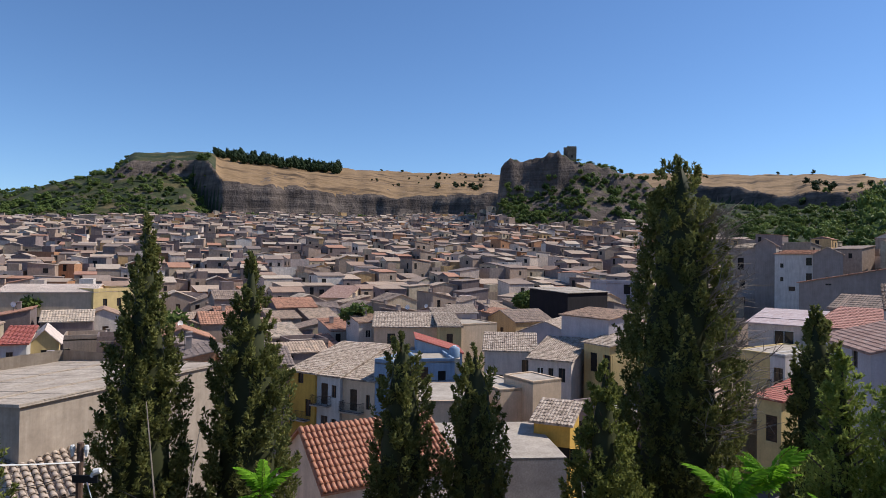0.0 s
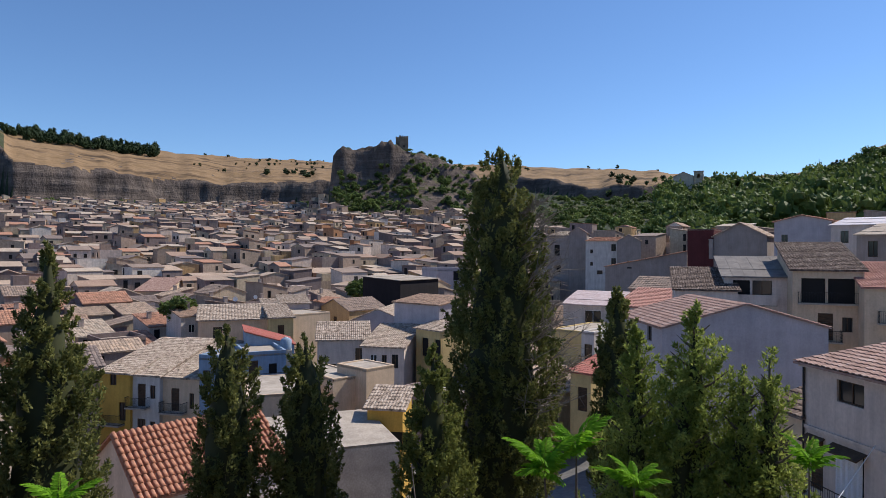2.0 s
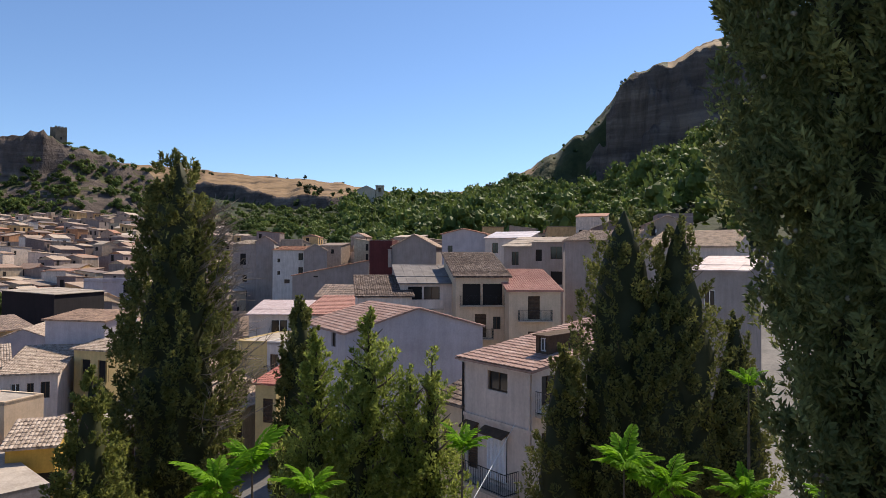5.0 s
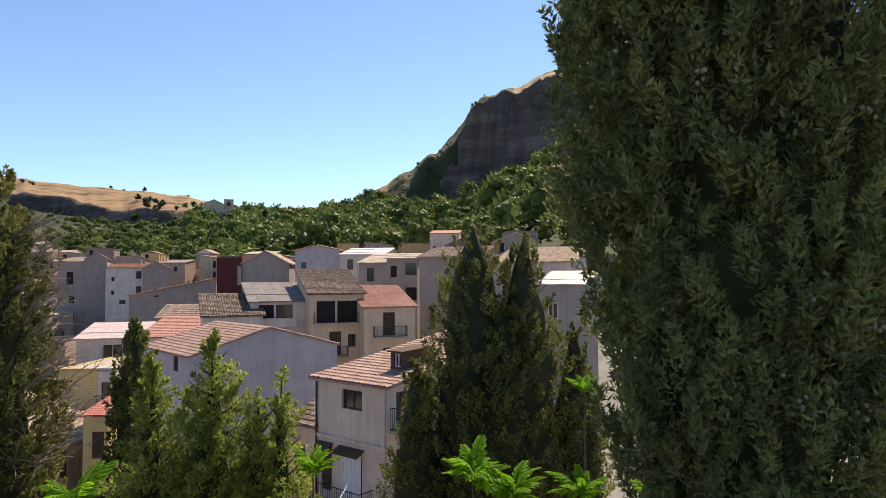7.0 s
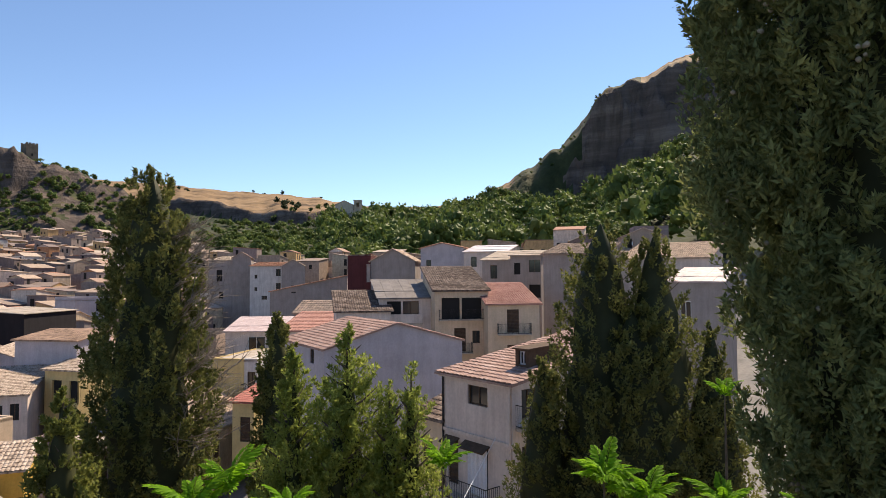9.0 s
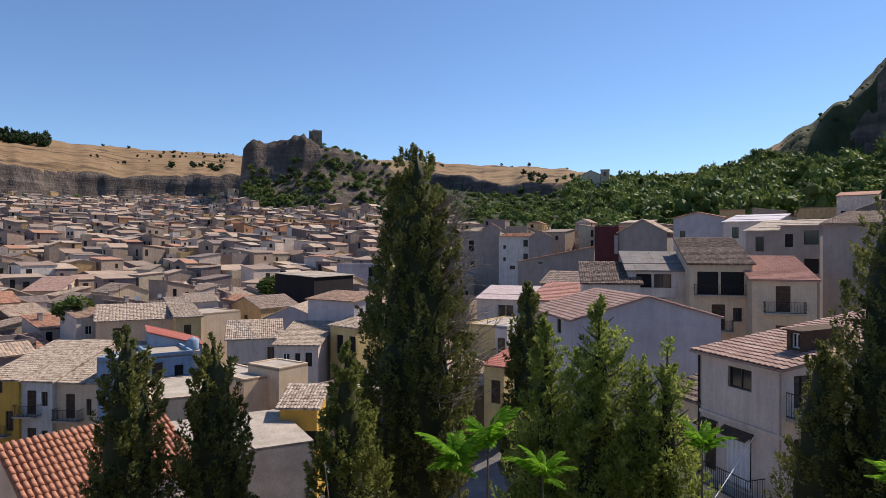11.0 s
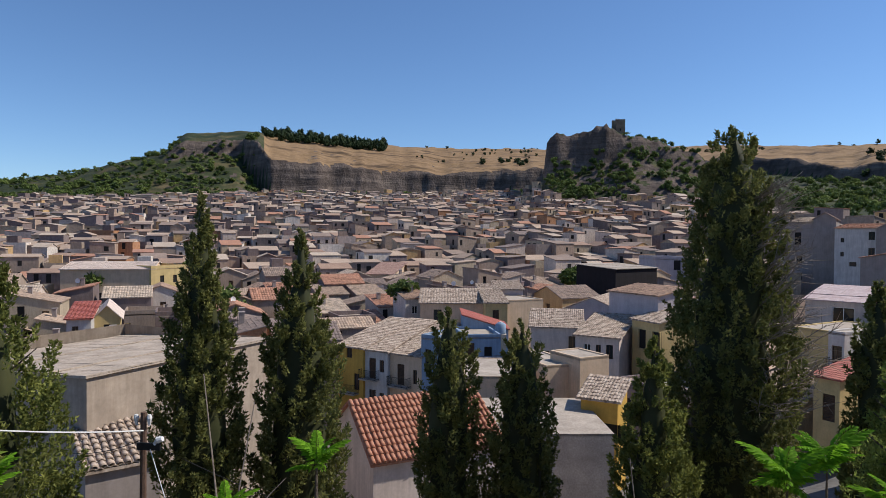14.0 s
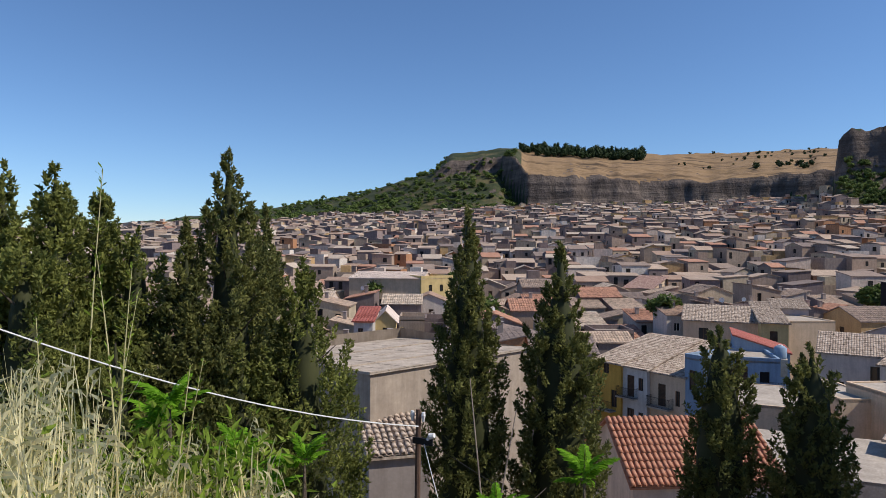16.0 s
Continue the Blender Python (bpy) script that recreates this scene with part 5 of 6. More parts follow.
PLOTS = town_spots()
hr = random.Random(8)
KINDS = []
for k in range(16):
    w, d, h = hr.uniform(4.6, 8.6), hr.uniform(5.5, 8.5), hr.uniform(5.8, 10.5)
    style = ["mono", "gable_x", "gable_y", "mono_r", "flat", "mono", "gable_x", "mono_l"][k % 8]
    ops = {}
    for face, L in (("front", w), ("left", d), ("right", d)):
        o = []
        for s in range(int(h // 3.1)):
            for q in range(max(1, int(L // 3.4))):
                if hr.random() < (0.62 if face == "front" else 0.34):
                    tall = hr.random() < 0.35
                    o.append((0.9 + q * 3.1 + hr.uniform(-.3, .5), 2.5 + 3.05 * s, 0.95, 2.1 if tall else 1.3, hr.choice(["dark", "dark", "shut", "white", "hole"])))
        ops[face] = [q for q in o if q[0] + q[2] < L - 0.3]
    bal = [("front", 0.6, 5.55, 2.6)] if k % 3 == 0 and h > 7.5 else []
    kind = house("house", "old rendered town house with weathered clay roof" if style != "flat" else "rendered town house with a flat roof terrace",
                 0, 0, 0, w, d, h, -6.0, plaster, style, roof_old if style != "flat" else concrete, pitch=0.40, over=0.2, chimney=(w * 0.3, d * 0.6, 0.8, 1.3) if k % 2 else None,
                 balconies=bal, group="houses of the town", **ops)
    kind["width"], kind["depth"], kind["eave"] = w, d, h + 6.0
    KINDS.append(kind)
NEAR = 290
ROOF_TOPS = []
for k, (x, y, b, r, bend) in enumerate(PLOTS[:NEAR]):
    kind = KINDS[k] if k < len(KINDS) else KINDS[hr.randrange(len(KINDS))]
    turn = bend + (math.pi / 2 * hr.choice([0, 0, 0, -1]) if b < 20 else -radians(85))
    m = Matrix.Translation((x, y, ground_at(x, y) - 6.0 + hr.uniform(-1.2, 1.2))) @ Matrix.Rotation(turn, 4, 'Z') @ Matrix.Translation((-kind["width"] / 2, -kind["depth"] / 2, 0))
    ROOF_TOPS.append(m @ Vector((kind["width"] * 0.5, kind["depth"] * 0.5, kind["eave"])))
    if k < len(KINDS):
        kind.matrix_basis = m
    else:
        copy_thing(kind, m)


def far_town():
    """Houses past the nearest few hundred, joined, each with walls, roof and windows of its own."""
    g = Geo()
    rng = random.Random(31)
    for x, y, b, r, bend in PLOTS[NEAR:]:
        w, d, h = rng.uniform(4.2, 8.8), rng.uniform(4.8, 8.2), rng.choice([rng.uniform(4.5, 8), rng.uniform(7, 11), rng.uniform(8, 11.5)])
        m = Matrix.Translation((x, y, ground_at(x, y))) @ Matrix.Rotation(bend + rng.choice([0, 0, -math.pi / 2]) + rng.uniform(-.2, .2), 4, 'Z')

        def q(px, py, pz):
            return tuple(m @ Vector((px - w / 2, py - d / 2, pz)))
        up, kind, e = rng.uniform(0.4, 1.4), rng.random(), 0.18
        i = len(g.v)
        g.v.extend([q(0, 0, -5), q(w, 0, -5), q(w, d, -5), q(0, d, -5)])
        if kind < 0.30:      # falls to the front
            tops = [h, h, h + up, h + up]
        elif kind < 0.52:
            tops = [h + up, h, h, h + up]
        else:
            tops = [h, h, h, h]
        g.v.extend([q(0, 0, tops[0]), q(w, 0, tops[1]), q(w, d, tops[2]), q(0, d, tops[3])])
        for f in ((0, 1, 5, 4), (1, 2, 6, 5), (2, 3, 7, 6), (3, 0, 4, 7)):
            g.f.append(tuple(i + k for k in f))
            g.m.append(0)
        if kind < 0.52:
            s = [(-e, -e), (w + e, -e), (w + e, d + e), (-e, d + e)]
            g.slab([q(px, py, tz + 0.22) for (px, py), tz in zip(s, tops)], 0.16, 1)
        elif kind < 0.86:
            rz = h + up
            g.face([q(0, d, h), q(0, 0, h), q(0, d / 2, rz)], 0)
            g.face([q(w, 0, h), q(w, d, h), q(w, d / 2, rz)], 0)
            g.slab([q(-e, -e, h), q(w + e, -e, h), q(w + e, d / 2, rz + .2), q(-e, d / 2, rz + .2)], 0.16, 1)
            g.slab([q(w + e, d + e, h), q(-e, d + e, h), q(-e, d / 2, rz + .2), q(w + e, d / 2, rz + .2)], 0.16, 1)
        else:
            g.face([q(0, 0, h - .6), q(w, 0, h - .6), q(w, d, h - .6), q(0, d, h - .6)], 1)
            if rng.random() < 0.6:
                a0, b0 = rng.uniform(0.5, w - 4), rng.uniform(0.5, d - 4)
                i = len(g.v)
                g.v.extend([q(a0, b0, h - .6), q(a0 + 3, b0, h - .6), q(a0 + 3, b0 + 3, h - .6), q(a0, b0 + 3, h - .6), q(a0, b0, h + 2), q(a0 + 3, b0, h + 2), q(a0 + 3, b0 + 3, h + 2), q(a0, b0 + 3, h + 2)])
                for f in ((0, 1, 5, 4), (1, 2, 6, 5), (2, 3, 7, 6), (3, 0, 4, 7), (4, 5, 6, 7)):
                    g.f.append(tuple(i + k for k in f))
                    g.m.append(0)
        if r > 560 and rng.random() < 0.4:
            continue
        for face in range(2):
            L = w if face == 0 else d
            for s in range(int(h // 3)):
                for c in range(int(L // 3)):
                    if rng.random() < 0.6:
                        a0, z0 = 0.8 + c * 2.9 + rng.uniform(0, .6), h - 2.3 - 3 * s
                        ww, hh = rng.choice([(0.9, 1.3), (1.0, 2.0), (1.3, 1.4)])
                        if a0 + ww < L - 0.3:
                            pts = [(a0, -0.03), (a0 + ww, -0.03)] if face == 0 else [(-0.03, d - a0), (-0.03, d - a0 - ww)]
                            # flat near-black patch, the dark of the room put into its colour
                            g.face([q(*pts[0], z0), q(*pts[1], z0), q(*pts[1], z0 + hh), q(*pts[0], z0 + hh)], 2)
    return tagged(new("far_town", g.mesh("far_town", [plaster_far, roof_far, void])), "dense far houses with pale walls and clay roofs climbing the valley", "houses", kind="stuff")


far_town()


def keep_tower():
    """The ruined keep on the crag."""
    b, r = radians(10.75), 572.0
    x, y = r * math.sin(b), r * math.cos(b)
    z = EYE + r * math.tan(radians(8.6))
    g = Geo()
    g.block(-4.2, -4.2, -14, 4.2, 4.2, 13.2)
    for k in range(4):
        g.block(-4.2 + k * 2.3, -4.2, 13.2, -2.9 + k * 2.3, -3.2, 14.2)
        g.block(-4.2 + k * 2.3, 3.2, 13.2, -2.9 + k * 2.3, 4.2, 14.2)
    t = tagged(new("castle_keep"), "ruined square stone keep standing on the crag", "tower")
    t.matrix_basis = pose(x, y, z, 0, 0, 14)
    part("wall", g, keep_stone, t)
    h = Geo()
    # thin near-black block on the wall, painted as the dark inside
    h.block(-0.6, -4.24, 4, 0.6, -4.1, 6.2)
    part("window", h, void, t)
    w = Geo()
    w.block(-17, -2, -14, -4.3, 2, 5.5)
    w.block(-27, -2, -14, -17, 1.5, 3.0)
    part("curtain_wall", w, keep_stone, t, "crumbling stone curtain wall")


keep_tower()


def church():
    b, r = radians(35.2), 470.0
    x, y = r * math.sin(b), r * math.cos(b)
    z = EYE + r * math.tan(radians(5.0))
    c = tagged(new("ruined_church"), "pale stone church with bell tower on the hill", "church")
    c.matrix_basis = pose(x, y, z, 0, 0, -38)
    g = Geo()
    panel(g, (-9, 0, 0), (1, 0, 0), 13, -8, 10, [(5.5, 4, 1.6, 2.6), (5.2, -6, 2.4, 5)])
    panel(g, (4, 0, 0), (0, 1, 0), 14, -8, 10, [])
    panel(g, (4, 14, 0), (-1, 0, 0), 13, -8, 10, [])
    panel(g, (-9, 14, 0), (0, -1, 0), 14, -8, 10, [])
    g.face([(-9, 0, 10), (4, 0, 10), (-2.5, 0, 13)])
    g.face([(4, 14, 10), (-9, 14, 10), (-2.5, 14, 13)])
    part("wall", g, paint("pale_church_stone", (0.52, 0.45, 0.37)), c)
    rg = Geo()
    rg.slab([(-9.4, 14.3, 10), (-9.4, -.3, 10), (-2.5, -.3, 13.2), (-2.5, 14.3, 13.2)], 0.3)
    rg.slab([(4.4, -.3, 10), (4.4, 14.3, 10), (-2.5, 14.3, 13.2), (-2.5, -.3, 13.2)], 0.3)
    part("roof", rg, roof_old, c)
    t = Geo()
    panel(t, (4.2, 0.5, 0), (1, 0, 0), 6, -8, 13, [(2, 8.5, 2, 3)], depth=0.8)
    panel(t, (10.2, 0.5, 0), (0, 1, 0), 6, -8, 13, [(2, 8.5, 2, 3)], depth=0.8)
    panel(t, (10.2, 6.5, 0), (-1, 0, 0), 6, -8, 13, [])
    panel(t, (4.2, 6.5, 0), (0, -1, 0), 6, -8, 13, [])
    t.block(4.0, 0.3, 13, 10.4, 6.7, 13.5)
    part("bell_tower", t, paint("warm_tower_stone", (0.48, 0.39, 0.30)), c)


church()


# ---- what hangs on and stands on the houses ----
def satellite_dish(x, y, z, turn):
    d = tagged(new("satellite_dish"), "small pale satellite dish on a roof", "dish", "dishes on the roofs")
    d.matrix_basis = pose(x, y, z, 0, 0, turn)
    g = Geo()
    n = 14
    for r, yy in ((0.0, 0.0), (0.2, -0.02), (0.4, -0.09)):
        for k in range(n):
            g.v.append((r * math.cos(6.283 * k / n), yy, 1.1 + r * 1.08 * math.sin(6.283 * k / n)))
    for q in range(2):
        for k in range(n):
            a, b = q * n + k, q * n + (k + 1) % n
            g.f.append((a, b, b + n, a + n))
            g.m.append(0)
    part("reflector", g, white_paint, d)
    m = Geo()
    m.tube([(0, 0.06, -0.4), (0, 0.06, 1.1)], [0.025, 0.025], 6)
    part("mast", m, iron, d)
    a = Geo()
    a.tube([(0, -0.02, 0.72), (0, -0.45, 0.95)], [0.012, 0.012], 5)
    part("feed_arm", a, iron, d)


def antenna(x, y, z, turn, tall):
    d = tagged(new("television_antenna"), "thin metal television antenna on a roof", "antenna", "antennas on the roofs")
    d.matrix_basis = pose(x, y, z, 0, 0, turn)
    m = Geo()
    m.tube([(0, 0, -0.6), (0, 0, tall)], [0.022, 0.018], 5)
    part("mast", m, iron, d)
    b = Geo()
    b.tube([(-0.6, 0, tall - 0.15), (0.6, 0, tall - 0.1)], [0.014, 0.014], 4)
    part("boom", b, iron, d)
    for k in range(6):
        e = Geo()
        w = 0.34 - 0.03 * k
        xx = -0.55 + 0.22 * k
        e.tube([(xx, -w, tall - 0.14), (xx, w, tall - 0.14)], [0.008, 0.008], 4)
        part("element", e, iron, d)


rr = random.Random(5)
for k, q in enumerate(rr.sample(ROOF_TOPS[:200], 46)):
    if k % 2:
        satellite_dish(q.x, q.y, q.z + 0.7, rr.uniform(10, 60))
    else:
        antenna(q.x, q.y, q.z + 0.9, rr.uniform(0, 180), rr.uniform(1.6, 2.8))


def dress_near_house():
    """The cream house below the terrace: cornices, awnings, curtain, downpipes and the roof dormer."""
    hs = NEAR_HOUSE
    w, H = 4.7, 11.0
    g = Geo()
    g.block(-0.02, -0.09, H - 2.75, w + 0.02, 0.0, H - 2.6)
    part("string_course", g, pale, hs)
    g = Geo()
    g.block(-0.1, -0.22, H - 0.14, w + 0.1, 0.02, H - 0.02)
    part("eaves_cornice", g, pale, hs)
    for x0, x1 in ((0.2, 1.2), (1.6, 3.3)):
        g = Geo()
        g.slab([(x0, -0.5, H - 3.2), (x1, -0.5, H - 3.2), (x1, 0.0, H - 2.95), (x0, 0.0, H - 2.95)], 0.05)
        part("awning", g, shutter, hs, "dark weathered awning over the door")
    c = Geo()
    n = 14
    for k in range(n + 1):
        x = 1.8 + 1.3 * k / n
        yy = -0.05 - 0.03 * math.sin(k * 2.1)
        c.v.extend([(x, yy, H - 5.3), (x, yy + 0.02, H - 3.05)])
    for k in range(n):
        c.f.append((2 * k, 2 * k + 2, 2 * k + 3, 2 * k + 1))
        c.m.append(0)
    part("door_curtain", c, cloth, hs, "pale cloth curtain in the balcony doorway")
    for x in (0.06, w - 0.1):
        p = Geo()
        p.tube([(x, -0.07, H - 0.1), (x, -0.07, H - 6), (x, -0.07, 0.5)], [0.045] * 3, 7)
        part("downpipe", p, iron if x < 1 else pale, hs)
    d = Geo()
    zb = H + 0.45
    panel(d, (3.0, 2.0, 0), (1, 0, 0), 0.85, zb - 0.6, zb + 0.85, [(0.2, zb + 0.08, 0.45, 0.65)], depth=0.12)
    panel(d, (3.85, 2.0, 0), (0, 1, 0), 2.2, zb - 0.6, zb + 0.85, [])
    panel(d, (3.0, 4.2, 0), (0, -1, 0), 2.2, zb - 0.6, zb + 0.85, [])
    d.slab([(2.9, 1.85, zb + 0.87), (3.95, 1.85, zb + 0.87), (3.95, 4.3, zb + 0.98), (2.9, 4.3, zb + 0.98)], 0.07)
    part("dormer", d, shutter, hs, "dark clad roof dormer")
    opening(hs, (3.0, 2.0, 0), (1, 0, 0), 0.2, zb + 0.08, 0.45, 0.65, "white")


dress_near_house()


def lane_car():
    """A small pale car in the lane between the houses."""
    b, r = radians(11.2), 66.0
    x, y = r * math.sin(b), r * math.cos(b)
    c = tagged(new("parked_car"), "small white car parked in the lane", "car")
    c.matrix_basis = pose(x, y, ground_at(x, y) + 0.02, 0, 0, 20)
    prof = [(-1.9, 0.35), (1.9, 0.35), (1.95, 0.75), (1.1, 0.92), (0.5, 1.42), (-1.2, 1.45), (-1.75, 0.98), (-1.95, 0.8)]
    g = Geo()
    n = len(prof)
    g.v = [(px, s, pz) for s in (-0.8, 0.8) for px, pz in prof]
    g.f = [tuple(range(n)), tuple(range(2 * n - 1, n - 1, -1))] + [(k, k + n, (k + 1) % n + n, (k + 1) % n) for k in range(n)]
    g.m = [0] * len(g.f)
    part("body", g, white_paint, c)
    for px in (-1.2, 1.2):
        for s in (-0.82, 0.66):
            w = Geo()
            w.tube([(px, s, 0.31), (px, s + 0.16, 0.31)], [0.31, 0.31], 14)
            part("wheel", w, iron, c)
    for px0, px1, s in ((-1.1, -0.1, -0.812), (0.0, 0.55, -0.812), (-1.1, -0.1, 0.80), (0.0, 0.55, 0.80)):
        w = Geo()
        w.block(px0, s, 0.98, px1, s + 0.012, 1.34)
        part("side_window", w, pane_glass, c)


lane_car()


def water_tank():
    t = tagged(new("water_tank"), "blue plastic water tank on a roof", "tank")
    x, y = 0.95, 67.5
    t.location = (x, y, -8.6)
    g = Geo()
    g.tube([(0, 0, 0), (0, 0, 0.15), (0, 0, 1.0), (0, 0, 1.2)], [0.5, 0.55, 0.55, 0.3], 14)
    part("body", g, blue_wall, t, smooth=True)
    l = Geo()
    l.tube([(0, 0, 1.2), (0, 0, 1.28)], [0.2, 0.18], 12)
    part("lid", l, white_paint, t)
    s = Geo()
    s.block(-0.6, -0.6, -1.6, 0.6, 0.6, 0)
    part("plinth", s, concrete, t)


water_tank()


# ---- plants and small things close to the terrace ----
def frond_mesh(rng, length, pairs):
    """One pinnate leaf: an arching stalk with paired leaflets, from the origin along x."""
    g = Geo()
    pts = []
    for k in range(7):
        t = k / 6
        pts.append(Vector((length * (t - 0.10 * t * t), 0, length * (0.34 * t - 0.62 * t * t))))
    g.tube(pts, [0.006, 0.0055, 0.005, 0.0045, 0.004, 0.003, 0.002], 4)
    for k in range(pairs):
        t = 0.16 + 0.84 * k / (pairs - 1)
        i = min(5, int(t * 6))
        p = pts[i].lerp(pts[i + 1], t * 6 - i)
        size = length * (0.20 + 0.07 * math.sin(t * 3.1)) * (1 - 0.45 * max(0, t - 0.7) / 0.3) * rng.uniform(0.85, 1.15)
        for s in (-1, 1):
            d = Vector((0.30 + 0.5 * t, s * (1 - 0.35 * t), -0.5 + rng.uniform(-.2, .1))).normalized()
            a = Vector((-d.y, d.x, 0)).normalized() * s
            w = size * 0.185
            n = d.cross(a) * s
            q = [p + d * size * 0.06, p + d * size * 0.35 - a * w + n * w * .3, p + d * size * 0.72 - a * w * 0.75 - n * w * .1, p + d * size - n * w * .9,
                 p + d * size * 0.72 + a * w * 0.75 - n * w * .1, p + d * size * 0.35 + a * w + n * w * .3]
            j = len(g.v)
            g.v.extend(tuple(v) for v in q)
            g.v.append(tuple(p + d * size * 0.5))
            for e in range(6):
                g.f.append((j + e, j + (e + 1) % 6, j + 6))
                g.m.append(0)
    return g.mesh("frond", [frond_green])


FRONDS = [frond_mesh(random.Random(k), 0.46 + 0.05 * k, 13 + k % 3) for k in range(5)]


def ailanthus(x, y, top, spread, count, label, seed, stems=3):
    rng = random.Random(seed)
    z0 = ground_at(x, y)
    t = tagged(new("ailanthus_sapling"), label, "shrub", "bright saplings below the terrace")
    t.location = (x, y, z0)
    heads = []
    for k in range(stems):
        a, q = rng.uniform(0, 6.28), 0.5 * spread * k
        h = top - z0 - (0.0 if k == 0 else rng.uniform(0.05, 0.3))
        e = Vector((q * math.cos(a), q * math.sin(a), h - 0.1))
        g = Geo()
        g.tube([(0, 0, 0), (e.x * 0.4, e.y * 0.4, h * 0.5), (e.x * 0.9, e.y * 0.9, h * 0.85), tuple(e)], [0.035, 0.026, 0.017, 0.008], 6)
        part("stem", g, bark, t)
        heads.append(e)
    for k in range(count):
        e = heads[k % stems]
        f = new("frond", FRONDS[rng.randrange(5)])
        f.parent = t
        ring = k // (5 * stems)
        up = rng.uniform(48, 70) - ring * 17
        f.matrix_basis = Matrix.Translation(e - Vector((0, 0, 0.025 * ring))) @ pose(0, 0, 0, rng.uniform(-12, 12), -up, k * 137.5 + rng.uniform(-20, 20)) @ Matrix.Diagonal((*[spread * rng.uniform(0.65, 0.95)] * 3, 1))
    return t


ailanthus(-1.27, 4.53, 0.06, 0.55, 13, "bright green sapling with yellowing lower leaves", 1, 1)
ailanthus(-1.82, 4.24, -0.2, 0.5, 10, "small bright green sapling with feathery leaves", 2, 1)
ailanthus(3.6, 7.18, -0.75, 1.0, 26, "bright green sapling among the cypresses", 3, 2)
ailanthus(4.1, 6.7, -1.05, 0.95, 12, "low bright green sapling with feathery leaves", 4, 1)
ailanthus(7.08, 4.36, -0.8, 1.1, 16, "sunlit bright green sapling with feathery leaves", 5, 1)
ailanthus(7.2, 3.84, -0.95, 1.0, 14, "sunlit bright green sapling beside another", 6, 1)
ailanthus(7.52, 3.09, -0.9, 0.95, 13, "bright green sapling at the foot of a cypress", 7, 1)
ailanthus(7.8, 2.32, -0.85, 0.9, 12, "low sapling in the shade of a cypress", 13, 1)
ailanthus(8.46, 3.45, 0.15, 0.62, 9, "thin tall sapling with a few bright leaves", 8, 1)
ailanthus(7.05, 7.2, -1.2, 1.0, 13, "bright green sapling before a young cypress", 9, 1)
ailanthus(-4.08, 3.33, 0.5, 0.62, 26, "bright green sapling behind dry grass", 10, 2)
ailanthus(-3.37, 4.02, 0.0, 0.6, 22, "low green sapling beside dry weeds", 11, 2)
ailanthus(-3.61, 3.54, 0.15, 0.55, 14, "green sapling in the tall grass", 12, 1)


def dry_grass():
    """Tall straw and wild oats on the edge of the terrace, joined."""
    rng = np.random.default_rng(4)
    V, F, off = [], [], 0
    for _ in range(1500):
        b, r = rng.uniform(-72, -36), rng.uniform(2.5, 5.2)
        if b > -44 and rng.random() < 0.65:
            continue
        x, y = r * math.sin(radians(b)), r * math.cos(radians(b))
        z = ground_at(x, y)
        h = rng.uniform(0.25, 1.0) ** 1.3 * (1.35 if b < -56 else 0.62)
        a, lean = rng.uniform(0, 6.28), rng.uniform(0.02, 0.35) * h
        w = rng.uniform(0.004, 0.009)
        sx, sy = -math.sin(a) * w, math.cos(a) * w
        pts = [(x + lean * t * t * math.cos(a), y + lean * t * t * math.sin(a), z + h * (t - 0.12 * t * t)) for t in (0, 0.4, 0.75, 1.0)]
        v = []
        for k, p in enumerate(pts):
            q = 1 - 0.8 * k / 3
            v += [(p[0] - sx * q, p[1] - sy * q, p[2]), (p[0] + sx * q, p[1] + sy * q, p[2])]
        f = [[0, 1, 3], [0, 3, 2], [2, 3, 5], [2, 5, 4], [4, 5, 7], [4, 7, 6]]
        if rng.random() < 0.5:                              # hanging spikelets
            for k in range(9):
                t = 0.62 + 0.38 * k / 8
                px, py, pz = x + lean * t * t * math.cos(a), y + lean * t * t * math.sin(a), z + h * (t - 0.12 * t * t)
                dx, dy = rng.normal(0, 0.034, 2)
                j = len(v)
                v += [(px, py, pz), (px + dx, py + dy, pz - 0.012), (px + dx * 1.5, py + dy * 1.5, pz - 0.085), (px + dx * 1.1 - 0.018, py + dy * 1.1 + 0.018, pz - 0.046)]
                f += [[j, j + 1, j + 3], [j + 1, j + 2, j + 3]]
        V.append(np.array(v))
        F.append(np.array(f) + off)
        off += len(v)
    tagged(new("dry_grass", array_mesh("dry_grass", np.concatenate(V), np.concatenate(F), [straw])), "tall straw-coloured wild oats on the terrace edge", "grass", kind="stuff")
    P = []
    for _ in range(34):
        b, r = rng.uniform(-72, -34), rng.uniform(2.8, 6.0)
        x, y = r * math.sin(radians(b)), r * math.cos(radians(b))
        z = ground_at(x, y)
        P.append(np.array([x, y, z]) + rng.normal(0, 1, (90, 3)) * [0.16, 0.16, 0.14] + [0, 0, 0.22 + 0.25 * rng.random()])
    p = np.concatenate(P)
    v, f = sprays(p, rng.normal(0, 1, p.shape), 0.085, 0.016, rng, 0.7)
    tagged(new("green_weeds", array_mesh("green_weeds", v, f, [weed_green])), "low green weeds among the dry grass", "weeds", kind="stuff")


dry_grass()


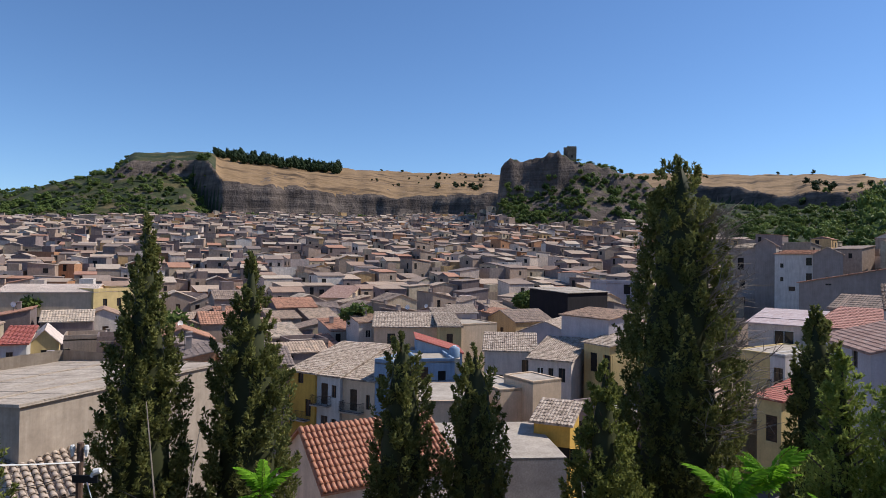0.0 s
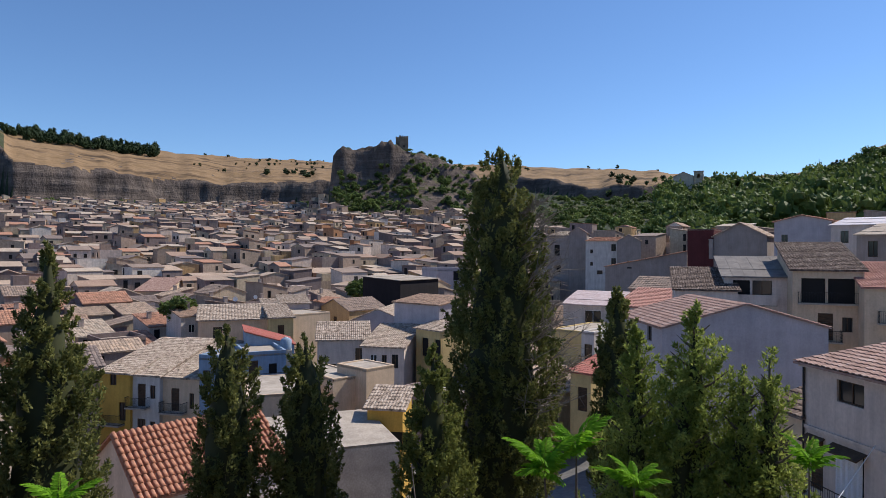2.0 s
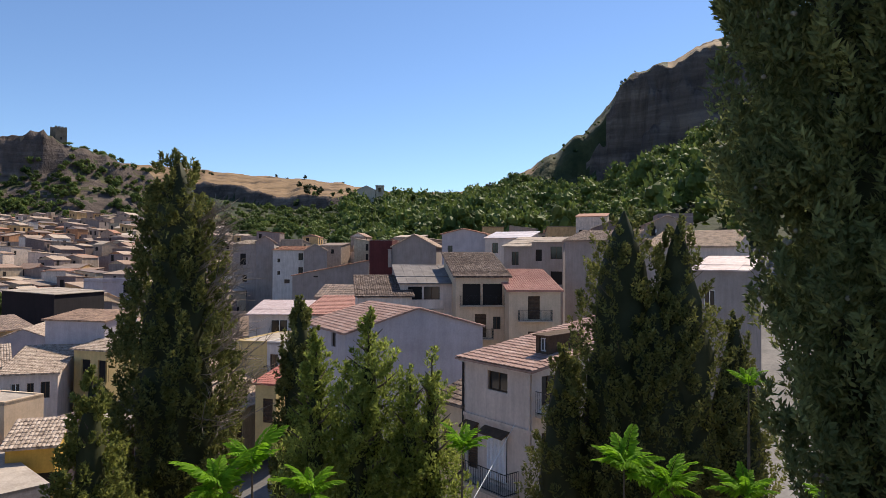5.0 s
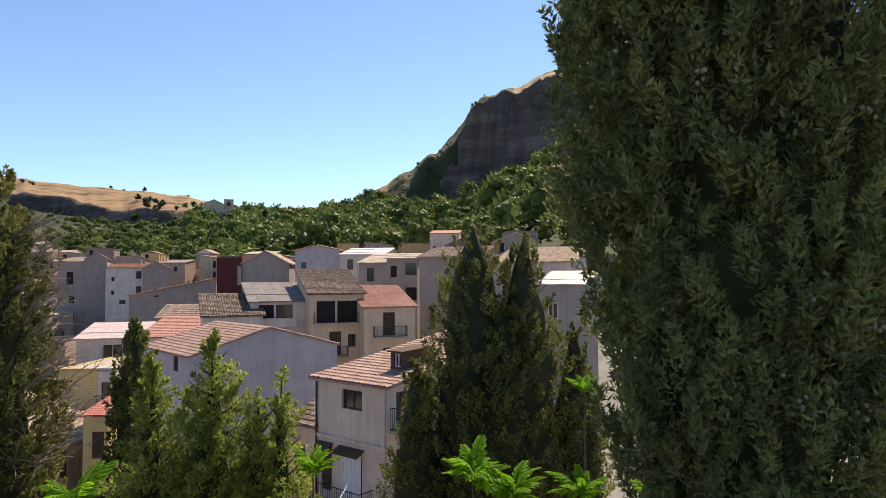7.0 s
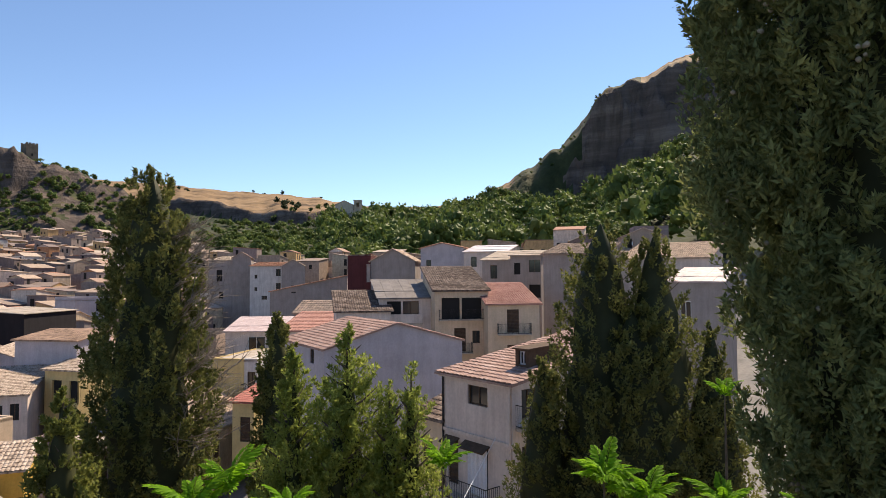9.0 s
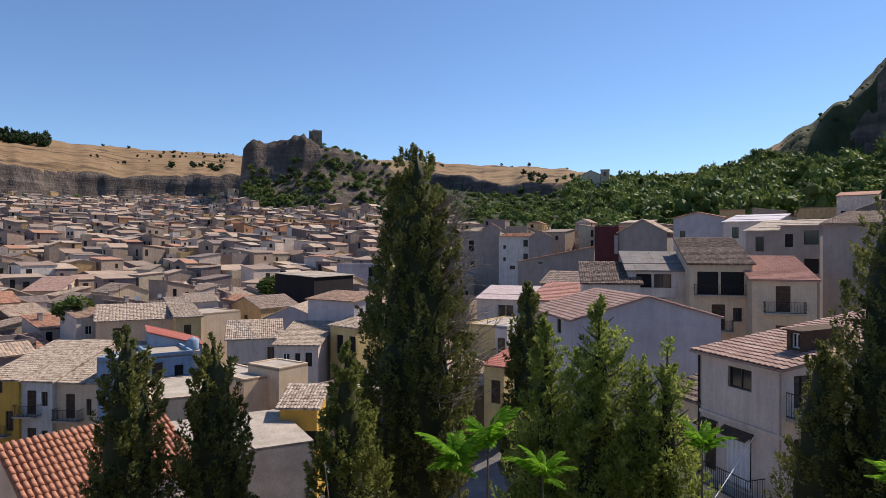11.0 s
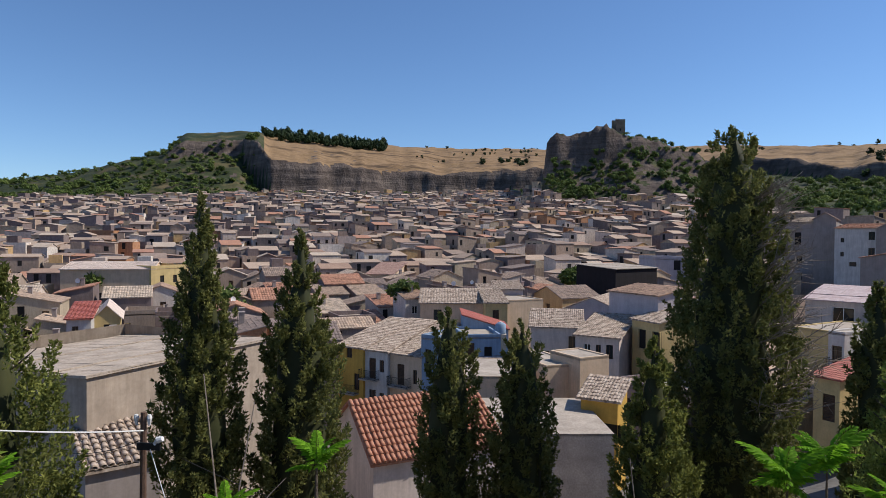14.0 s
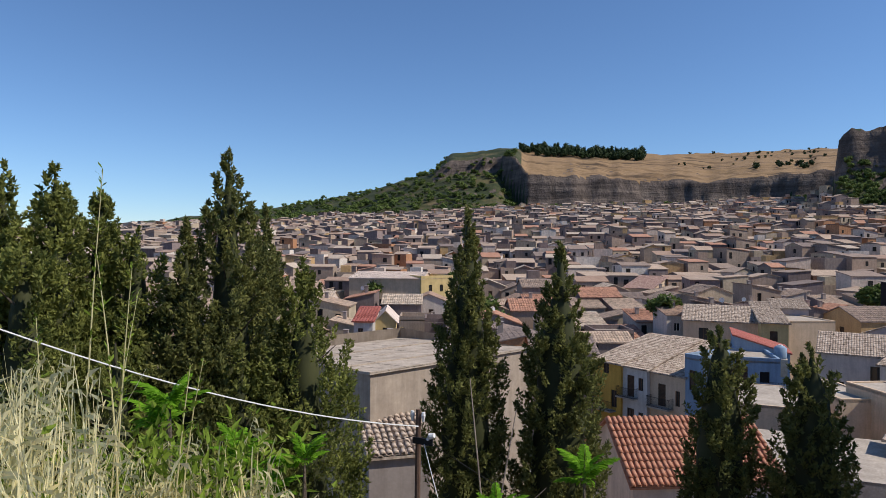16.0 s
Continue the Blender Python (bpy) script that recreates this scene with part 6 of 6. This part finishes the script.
def tall_stalk(x, y, top, lean, seed):
    rng = random.Random(seed)
    z = ground_at(x, y)
    t = tagged(new("grass_stalk"), "tall pale green seeding grass stalk", "grass", "tall stalks by the terrace")
    t.location = (x, y, z)
    h = top - z
    g = Geo()
    pts = [Vector((lean * k * k, 0.02 * k, h * k)) for k in (0, 0.25, 0.5, 0.75, 1)]
    g.tube(pts, [0.005, 0.0045, 0.004, 0.003, 0.0015], 5)
    part("stem", g, straw, t)
    e = Geo()
    for k in range(46):
        u = rng.uniform(0.6, 1.0)
        p = Vector((lean * u * u, 0.02 * u, h * u))
        d = Vector((rng.uniform(-1, 1), rng.uniform(-1, 1), rng.uniform(0.2, 1.0))).normalized() * rng.uniform(0.03, 0.10) * (1.5 - u)
        n = Vector((-d.y, d.x, 0)) * 0.16
        e.face([p, p + d * 0.6 + n, p + d, p + d * 0.6 - n])
    part("seed_head", e, weed_green, t)


for k, (sx, sy, top, lean) in enumerate([(-3.05, 1.95, 1.95, 0.12), (-2.95, 2.05, 1.5, 0.1), (-2.7, 1.9, 1.55, -0.2), (-3.2, 2.2, 1.35, 0.2), (-2.5, 2.0, 1.05, 0.1), (-3.6, 2.1, 1.2, -0.1), (-2.9, 2.4, 1.0, 0.15)]):
    tall_stalk(sx, sy, top, lean, k)


def bare_sapling(x, y, top, seed, label):
    rng = random.Random(seed)
    z = ground_at(x, y)
    t = tagged(new("bare_sapling"), label, "sapling")
    t.location = (x, y, z)
    h = top - z

    def limb(p, d, L, r, depth, parent):
        g = Geo()
        pts, q = [p], p
        for k in range(4):
            d = (d + Vector((rng.uniform(-.2, .2), rng.uniform(-.2, .2), rng.uniform(-.05, .2)))).normalized()
            q = q + d * L / 4
            pts.append(q)
        g.tube(pts, [r, r * .85, r * .7, r * .5, r * .3], 5)
        ob = part("trunk" if depth == 0 else "branch", g, twig, parent)
        if depth < 2:
            for k in range(3 if depth == 0 else 2):
                limb(pts[1 + k % 2], (d + Vector((rng.uniform(-1, 1), rng.uniform(-1, 1), 0.4))).normalized(), L * rng.uniform(.2, .3), r * .5, depth + 1, t)
    limb(Vector((0, 0, 0)), Vector((0.05, 0, 1)), h, 0.03, 0, t)


bare_sapling(-4.35, 10.2, -0.7, 3, "leafless grey sapling before the cypresses")
bare_sapling(-4.9, 10.4, -1.3, 5, "short leafless sapling with crossed twigs")
bare_sapling(4.3, 11.0, -1.6, 9, "leafless twiggy sapling at a cypress foot")
bare_sapling(3.0, 12.0, -2.4, 12, "thin leafless sapling on the slope")


def cable(name, label, a, b, sag, r, mat, n=18):
    a, b = Vector(a), Vector(b)
    g = Geo()
    g.tube([a.lerp(b, k / n) - Vector((0, 0, sag * 4 * (k / n) * (1 - k / n))) for k in range(n + 1)], [r] * (n + 1), 5)
    return tagged(part(name, g, mat), label, "cable")


def pole():
    x, y, top = -5.95, 10.5, -1.45
    z = ground_at(x, y) - 0.3
    p = tagged(new("utility_pole"), "weathered brown wooden pole with insulators and a lamp", "pole")
    p.location = (x, y, z)
    h = top - z
    g = Geo()
    g.tube([(0, 0, 0), (0, 0, h * .5), (0.03, 0, h)], [0.066, 0.06, 0.05], 9)
    part("post", g, rust_wood, p)
    c = Geo()
    c.block(-0.05, -0.09, h - 0.62, 0.36, -0.05, h - 0.5)
    part("bracket", c, iron, p)
    l = Geo()
    l.tube([(0.26, -0.07, h - 0.52), (0.32, -0.07, h - 0.44), (0.4, -0.07, h - 0.42)], [0.035, 0.06, 0.045], 8)
    part("lamp_head", l, white_paint, p, "small white lamp head")
    for s in (-0.1, 0.13):
        i = Geo()
        i.tube([(s, 0, h - 0.22), (s, 0, h - 0.1), (s, 0, h - 0.04)], [0.02, 0.045, 0.03], 8)
        part("insulator", i, white_paint, p)


pole()
cable("overhead_cable", "sagging white overhead cable between poles", (-9.2, 3.4, 1.25), (-5.9, 10.45, -1.75), 0.34, 0.012, white_paint)
cable("slack_cable", "thin pale cable falling from the pole", (-5.75, 10.4, -2.05), (-4.4, 10.2, -5.6), 0.1, 0.008, white_paint)
cable("slack_cable", "thin dark cable crossing behind the pole", (-8.8, 12.5, -2.9), (-5.9, 10.5, -1.9), 0.12, 0.007, iron)
cable("slack_cable", "thin dark cable running down to the houses", (-5.85, 10.5, -1.95), (-1.6, 15.0, -5.6), 0.25, 0.007, iron)
cable("house_cable", "pale cable stretched to the cream house", (13.0, 14.6, -7.5), (23.4, 20.2, -5.3), 0.1, 0.012, white_paint)


def kerb_stone():
    t = Geo()
    rng = random.Random(2)
    for k, (b, r) in enumerate(((-59.5, 2.35), (-62.5, 2.3), (-66, 2.4), (-56.5, 2.5))):
        x, y = r * math.sin(radians(b)), r * math.cos(radians(b))
        st = Geo()
        pts = 8
        for q, zz in ((0.9, -0.25), (1.0, 0.45), (0.8, 0.66 - 0.05 * k), (0.3, 0.70 - 0.05 * k)):
            for j in range(pts):
                a = 6.283 * j / pts
                w = q * 0.11 * rng.uniform(0.85, 1.15)
                st.v.append((w * math.cos(a), w * math.sin(a), zz))
        for k2 in range(3):
            for j in range(pts):
                a0, b0 = k2 * pts + j, k2 * pts + (j + 1) % pts
                st.f.append((a0, b0, b0 + pts, a0 + pts))
                st.m.append(0)
        st.f.append(tuple(3 * pts + j for j in range(pts)))
        st.m.append(0)
        ob = part("edge_stone", st, concrete, None, "rough grey stone on the terrace edge", True)
        tagged(ob, category="stone", group="terrace edge stones")
        ob.location = (x, y, ground_at(x, y))


kerb_stone()
